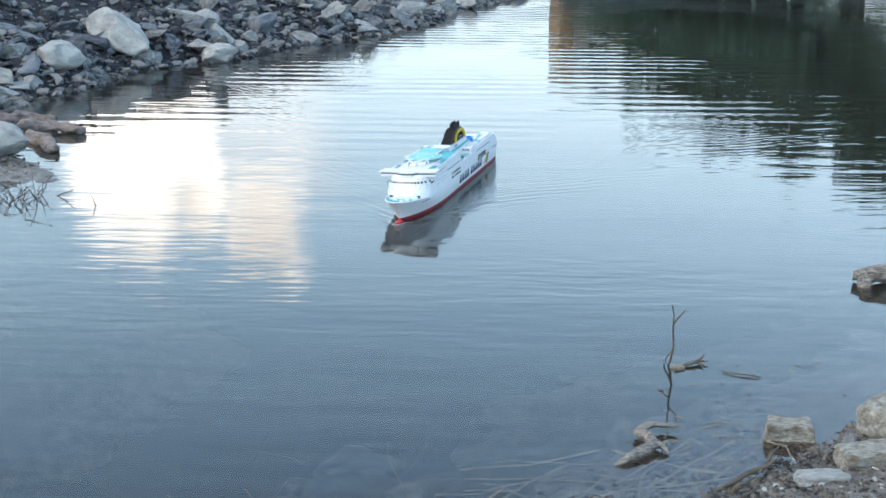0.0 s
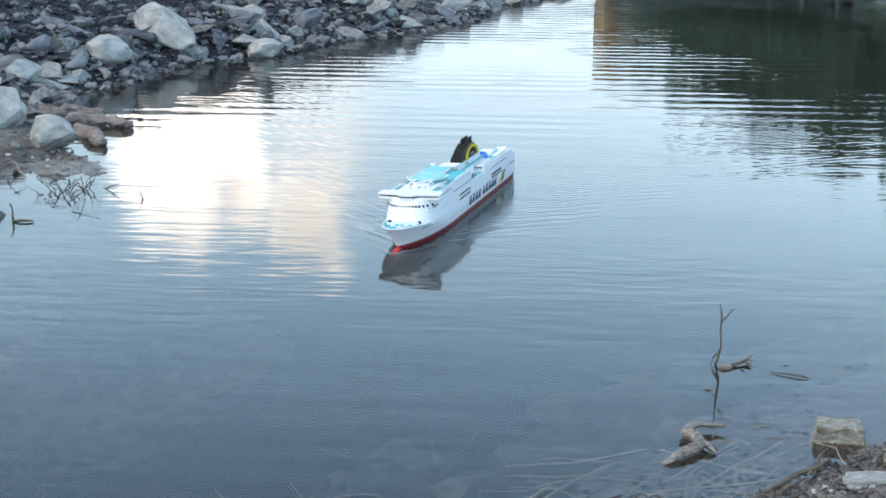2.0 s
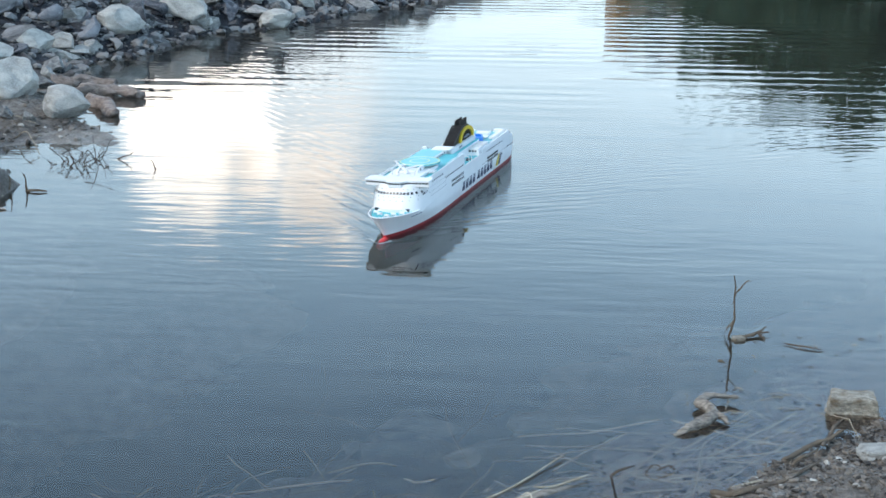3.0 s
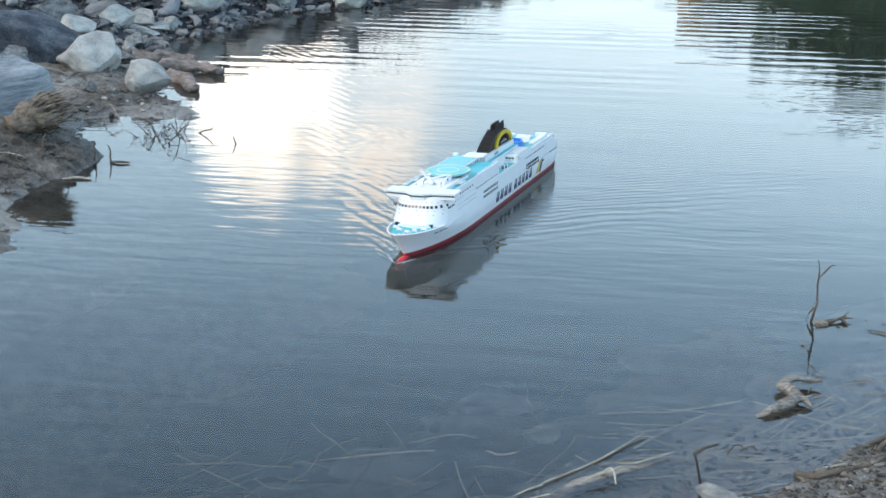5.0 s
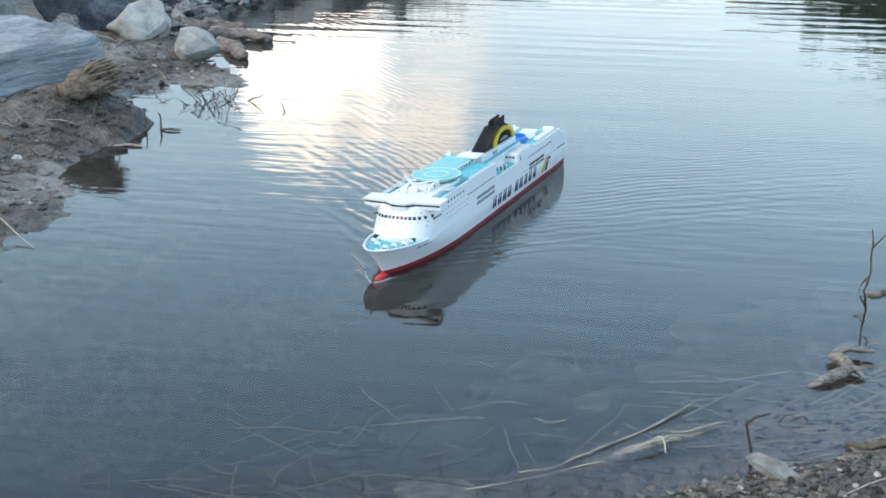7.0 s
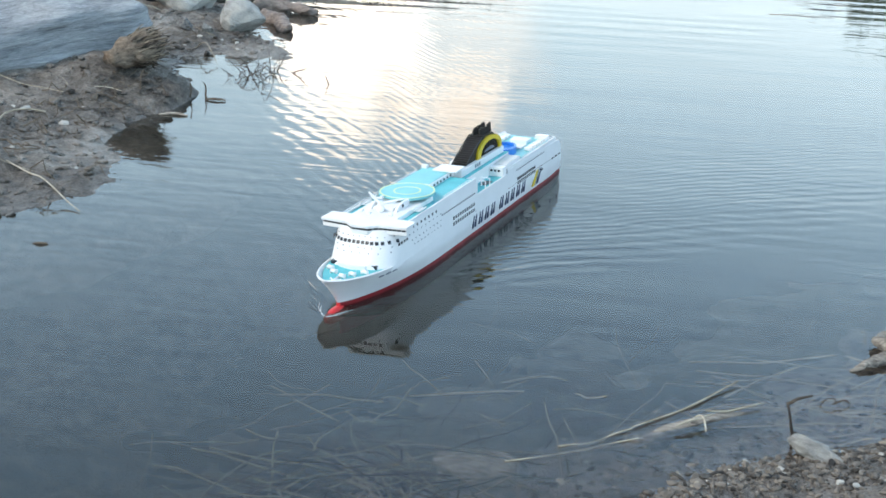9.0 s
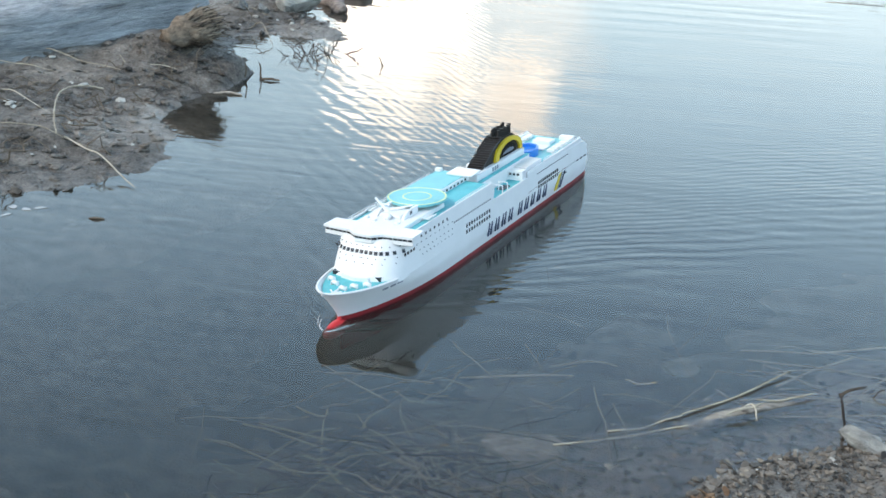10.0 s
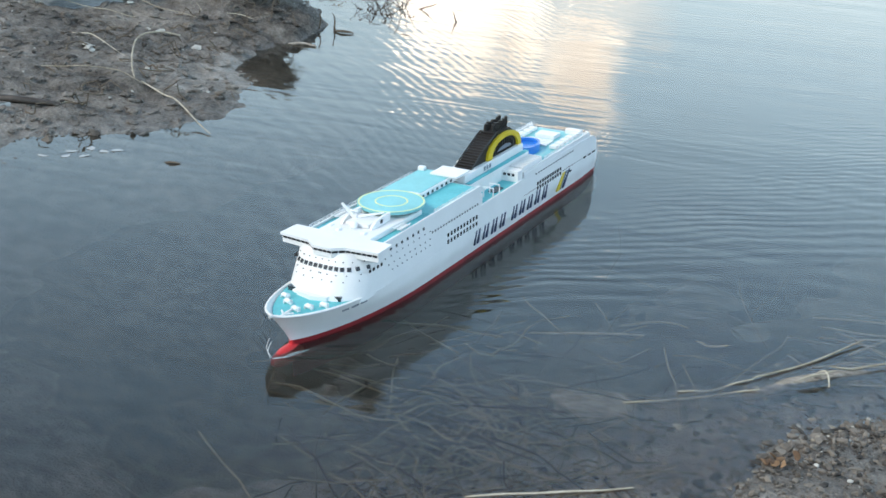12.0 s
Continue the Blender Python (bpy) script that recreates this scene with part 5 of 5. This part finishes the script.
    branch("floating_bark", [(-2.35, 4.02, 0.0), (-2.32, 4.02, 0.006), (-2.29, 4.03, 0.002)], [0.002, 0.005, 0.002], TWIG, "tiny dark piece of bark on the water", "bark", 6)
    # dry stems on the mud
    stems = [((-2.85, 4.78), (-2.34, 4.4), 0.008, 0.05), ((-3.5, 5.3), (-3.05, 5.0), 0.006, 0.03), ((-3.9, 6.3), (-3.3, 6.6), 0.006, 0.02), ((-3.3, 4.7), (-2.7, 4.75), 0.006, 0.02), ((-4.0, 5.6), (-3.4, 5.75), 0.006, 0.02),
             ((-3.2, 6.05), (-2.9, 5.6), 0.007, 0.03), ((-3.05, 7.6), (-2.75, 7.2), 0.008, 0.05), ((-2.95, 6.6), (-2.62, 6.2), 0.007, 0.03), ((-3.9, 6.75), (-3.6, 7.1), 0.008, 0.05), ((-3.0, 6.0), (-2.6, 6.25), 0.006, 0.02),
             ((-3.6, 5.9), (-3.1, 5.85), 0.007, 0.02), ((-3.05, 4.35), (-2.75, 4.55), 0.008, 0.02), ((-3.35, 8.0), (-3.0, 7.9), 0.007, 0.02), ((-3.55, 8.3), (-3.75, 7.95), 0.01, 0.08)]
    for (xa, ya), (xb, yb), r, up in stems:
        a, b = at_ground(xa, ya, r), at_ground(xb, yb, r)
        b.z = max(b.z, 0.005)
        r *= 0.42
        branch("dry_stem", wander(a, b, rng, 0.1, 7, -up), [r * 0.7, r, r, r, r * 0.9, r * 0.7, r * 0.5], STRAW, "dry pale plant stem lying on the mud", "stem", 6, "dry stems on the mud")
    g = at_ground(-3.0, 5.0).z
    branch("curled_straw", [(-2.98, 5.42, g + 0.03), (-3.08, 5.38, g + 0.05), (-3.12, 5.25, g + 0.05), (-3.04, 5.05, g + 0.03), (-2.94, 4.86, g + 0.01), (-2.84, 4.7, g + 0.01)], [0.003, 0.0045, 0.0045, 0.004, 0.0035, 0.002], STRAW, "pale curled dry stem arching over the mud", "stem", 7)
    branch("dark_stick", [(-3.35, 4.28, 0.06), (-3.2, 4.3, 0.07), (-3.08, 4.34, 0.06), (-3.0, 4.37, 0.05)], [0.012, 0.018, 0.014, 0.008], WET_WOOD, "thick dark wet stick on the mud", "stick", 9)
    tangle("mud_litter", 120, 56, (-2.95, 5.6), (0.25, 1.1), 0.16, 0.0028, TWIG, "small dark twigs and straw in the mud", "litter", 0.0, 0.1, 0.1, True)
    # pale leaves floating
    for k, (x, y) in enumerate(((-2.8, 3.9), (-2.73, 3.99), (-2.72, 3.93), (-2.68, 4.05), (-2.62, 4.04), (-2.58, 4.07), (-2.66, 3.96))):
        pts = [(0.021 * math.cos(a) * (1 + 0.3 * math.sin(3 * a + k)), 0.012 * math.sin(a) * (1 + 0.3 * math.cos(2 * a + k))) for a in np.linspace(0, math.tau, 11)[:-1]]
        o = part("floating_leaf", prism(bmesh.new(), pts, 0.0005, 0.002), GREY_LEAF)
        o.matrix_basis = pose(x, y, 0.0, 0, 0, 40 * k)
        tagged(o, "small whitish leaf floating on the water", "leaf", "floating leaves")


# ---------------------------------------------------------------- far side: trees and house
def tree(x, y, height, wide, seed):
    rng = random.Random(seed)
    t = tagged(new("tree"), "dark green leafy tree on the far bank", "tree", "trees of the far bank")
    base = at_ground(x, y, -0.1)
    bm = rod(bmesh.new(), [base, base + Vector((rng.uniform(-0.2, 0.2), 0, height * 0.4)), base + Vector((rng.uniform(-0.3, 0.3), 0, height * 0.8))], [0.2, 0.13, 0.04], 9)
    for k in range(7):
        z = height * rng.uniform(0.25, 0.7)
        a = rng.uniform(0, math.tau)
        rod(bm, [base + Vector((0, 0, z)), base + Vector((wide * 0.35 * math.cos(a), wide * 0.35 * math.sin(a), z + height * 0.12))], [0.07, 0.02], 6)
    part("trunk", bm, TRUNK, t)
    verts, faces = [], []
    lobes = [(Vector((rng.gauss(0, wide * 0.22), rng.gauss(0, wide * 0.22), height * rng.uniform(0.22, 0.92))), rng.uniform(0.5, 1.0)) for _ in range(22)]
    for c, s in lobes:
        taper = 1.15 - 0.75 * c.z / height
        for _ in range(150):
            d = Vector([rng.gauss(0, 1) for _ in range(3)]).normalized() * (rng.random() ** 0.4) * wide * 0.3 * s * taper
            p = base + c + d
            u = Vector([rng.gauss(0, 1) for _ in range(3)]).normalized()
            v = u.orthogonal().normalized()
            r = rng.uniform(0.1, 0.2)
            b = len(verts)
            verts += [(p - u * r)[:], (p + v * r * 0.6)[:], (p + u * r)[:], (p - v * r * 0.6)[:]]
            faces.append((b, b + 1, b + 2, b + 3))
    me = bpy.data.meshes.new("crown")
    me.from_pydata(verts, [], faces)
    me.materials.append(LEAF)
    new("crown", me).parent = t


def far_side():
    rng = random.Random(3)
    for k in range(16):
        x = 9.0 + 1.75 * k + rng.uniform(-0.5, 0.5)
        y = 33.5 - 0.25 * k + rng.uniform(-1, 1)
        tree(x, y, 4.8 + 0.2 * k + rng.uniform(-0.5, 0.9), 3.4, 100 + k)
    for k in range(12):
        tree(9.8 + 1.75 * k + rng.uniform(-0.3, 0.3), 36.5 + rng.uniform(-1, 1), 5.0 + rng.uniform(-0.4, 0.6), 3.6, 200 + k)
    # shrubs before the house, then a thicket rising to the tall trees
    for k in range(6):
        x, y = 4.45 + 0.5 * k, 34.0 + rng.uniform(-0.5, 0.5)
        tree(x, y, 1.9 + 0.12 * k - at_ground(x, y).z, 1.7, 150 + k)
    for k in range(9):
        x, y = 6.3 + 0.45 * k, 36.0 + rng.uniform(-0.7, 0.7)
        tree(x, y, 3.9 + 0.16 * k + rng.uniform(-0.2, 0.3) - at_ground(x, y).z, 2.3, 160 + k)
    for k in range(8):
        tree(20.5 + rng.uniform(-1, 1.5), 31 - 2.4 * k, 5.5 + rng.uniform(-1, 1), 3.4, 180 + k)
    # plain buildings between the shrubs
    house = tagged(new("house"), "grey rendered house with an ochre end beyond the pond", "house")
    g = Vector((5.0, 38.0, 1.2))
    wall = part("wall", box(bmesh.new(), 3.75, 6.2, 37, 41, g.z - 2.0, g.z + 1.9), rough_matter("grey_render", (0.3, 0.25, 0.19), (0.48, 0.41, 0.33), 2.0, 20.0, 0.9, 0.01, 0, 0, None, False), house)
    part("end_wall", box(bmesh.new(), 3.35, 3.746, 37.2, 41, g.z - 2.0, g.z + 1.9), rough_matter("ochre_render", (0.34, 0.19, 0.09), (0.55, 0.36, 0.18), 2.0, 20.0, 0.9, 0.01, 0, 0, None, False), house, "ochre end wall")
    part("roof", prism(bmesh.new(), [(3.2, g.z + 1.903), (6.4, g.z + 1.903), (5.9, g.z + 2.1), (3.7, g.z + 2.1)], 36.8, 41.2, "y"), GREY, house)
    for x in (4.2, 5.3):
        part("window", box(bmesh.new(), x, x + 0.6, 36.97, 37.05, g.z + 1.3, g.z + 2.2), DARK, wall)


bank_stones()
left_stones()
slab()
right_stones()
loose_stones()
sticks()
tangle("drowned_stems", 420, 61, (-0.74, 2.62), (0.19, 0.3), 0.32, 0.0026, WEED, "tangle of drowned plant stems under the water", "water plants", -0.2, -0.03)
tangle("sunken_straw", 45, 62, (-0.1, 3.4), (0.4, 0.3), 0.4, 0.002, WEED, "thin pale straw on the pond bed", "straw", -0.3, -0.02)
tangle("shallow_straw", 50, 63, (0.42, 3.38), (0.24, 0.16), 0.42, 0.0028, STRAW, "loose dry straw lying in the shallows by the beach", "straw", -0.045, -0.004, 0.02, False, (22, 26))
tangle("shallow_straw", 45, 64, (0.85, 3.75), (0.14, 0.1), 0.16, 0.0012, STRAW, "short pale straw drifted against the beach", "straw", -0.02, 0.001, 0.03, False, (40, 60))
left_debris()
far_side()


# ---------------------------------------------------------------- wake
def crest(bm, pts, width, height):
    """A low rounded ridge of water along points, fading into the surface at its ends."""
    rings = []
    n = len(pts)
    for i, (x, y) in enumerate(pts):
        a, b = pts[max(i - 1, 0)], pts[min(i + 1, n - 1)]
        d = Vector((b[0] - a[0], b[1] - a[1])).normalized()
        s = abs(math.sin(math.pi * i / (n - 1))) ** 0.6
        row = []
        for k in range(7):
            u = -1 + k / 3
            row.append(bm.verts.new((x - d.y * u * width * (0.4 + 0.6 * s), y + d.x * u * width * (0.4 + 0.6 * s), height * s * (math.cos(u * math.pi / 2) ** 2) - 0.0005 - 0.0004 * (1 - s))))
        rings.append(row)
    for a, b in zip(rings, rings[1:]):
        for k in range(6):
            bm.faces.new((a[k], a[k + 1], b[k + 1], b[k]))


def build_wake():
    rng = random.Random(14)
    for side in (1, -1):
        for k in range(5):
            x, y = 0.985 - 0.03 * k + rng.uniform(-0.008, 0.008), 0.03 + 0.012 * k
            long = rng.uniform(0.1, 0.22)
            pts = []
            for f in np.linspace(0, 1, 16):
                pts.append((x, side * y))
                turn = radians(60 - 22 * f)
                x, y = x - long / 15 * math.cos(turn), y + long / 15 * math.sin(turn)
            bm = bmesh.new()
            crest(bm, pts, 0.012, 0.0018 * rng.uniform(0.7, 1.1))
            part("ripple", bm, WATER, wake, "", True, True)
    # broken water at the bulb
    bm = bmesh.new()
    for side, reach in ((1, 0.7), (-1, 1.0)):
        for k in range(2):
            o = 0.01 * k
            pts = [(1.002 - o * 0.6, side * 0.004, 0.0), (0.985 - o, side * (0.024 + o), 0.0012), (0.962 - o, side * (0.04 + o * 1.4) * reach, 0.0012), (0.925 - o * 2, side * (0.056 + o * 2) * reach, 0.0)]
            rod(bm, flowing(pts), 0.0008 - 0.0002 * k, 6)
    part("bow_foam", bm, FOAM, wake, "thin line of broken water at the bow")


build_wake()


def motions():
    heel = 2.8
    walk(ferry, [(t, pose(x, y, -0.003, 0, 0, h) @ pose(0, 0, 0, heel + 0.25 * math.sin(1.3 * t), 0, 0)) for t, x, y, h in SHIP])
    walk(wake, [(t, pose(x, y, 0.0, 0, 0, h)) for t, x, y, h in SHIP])


motions()
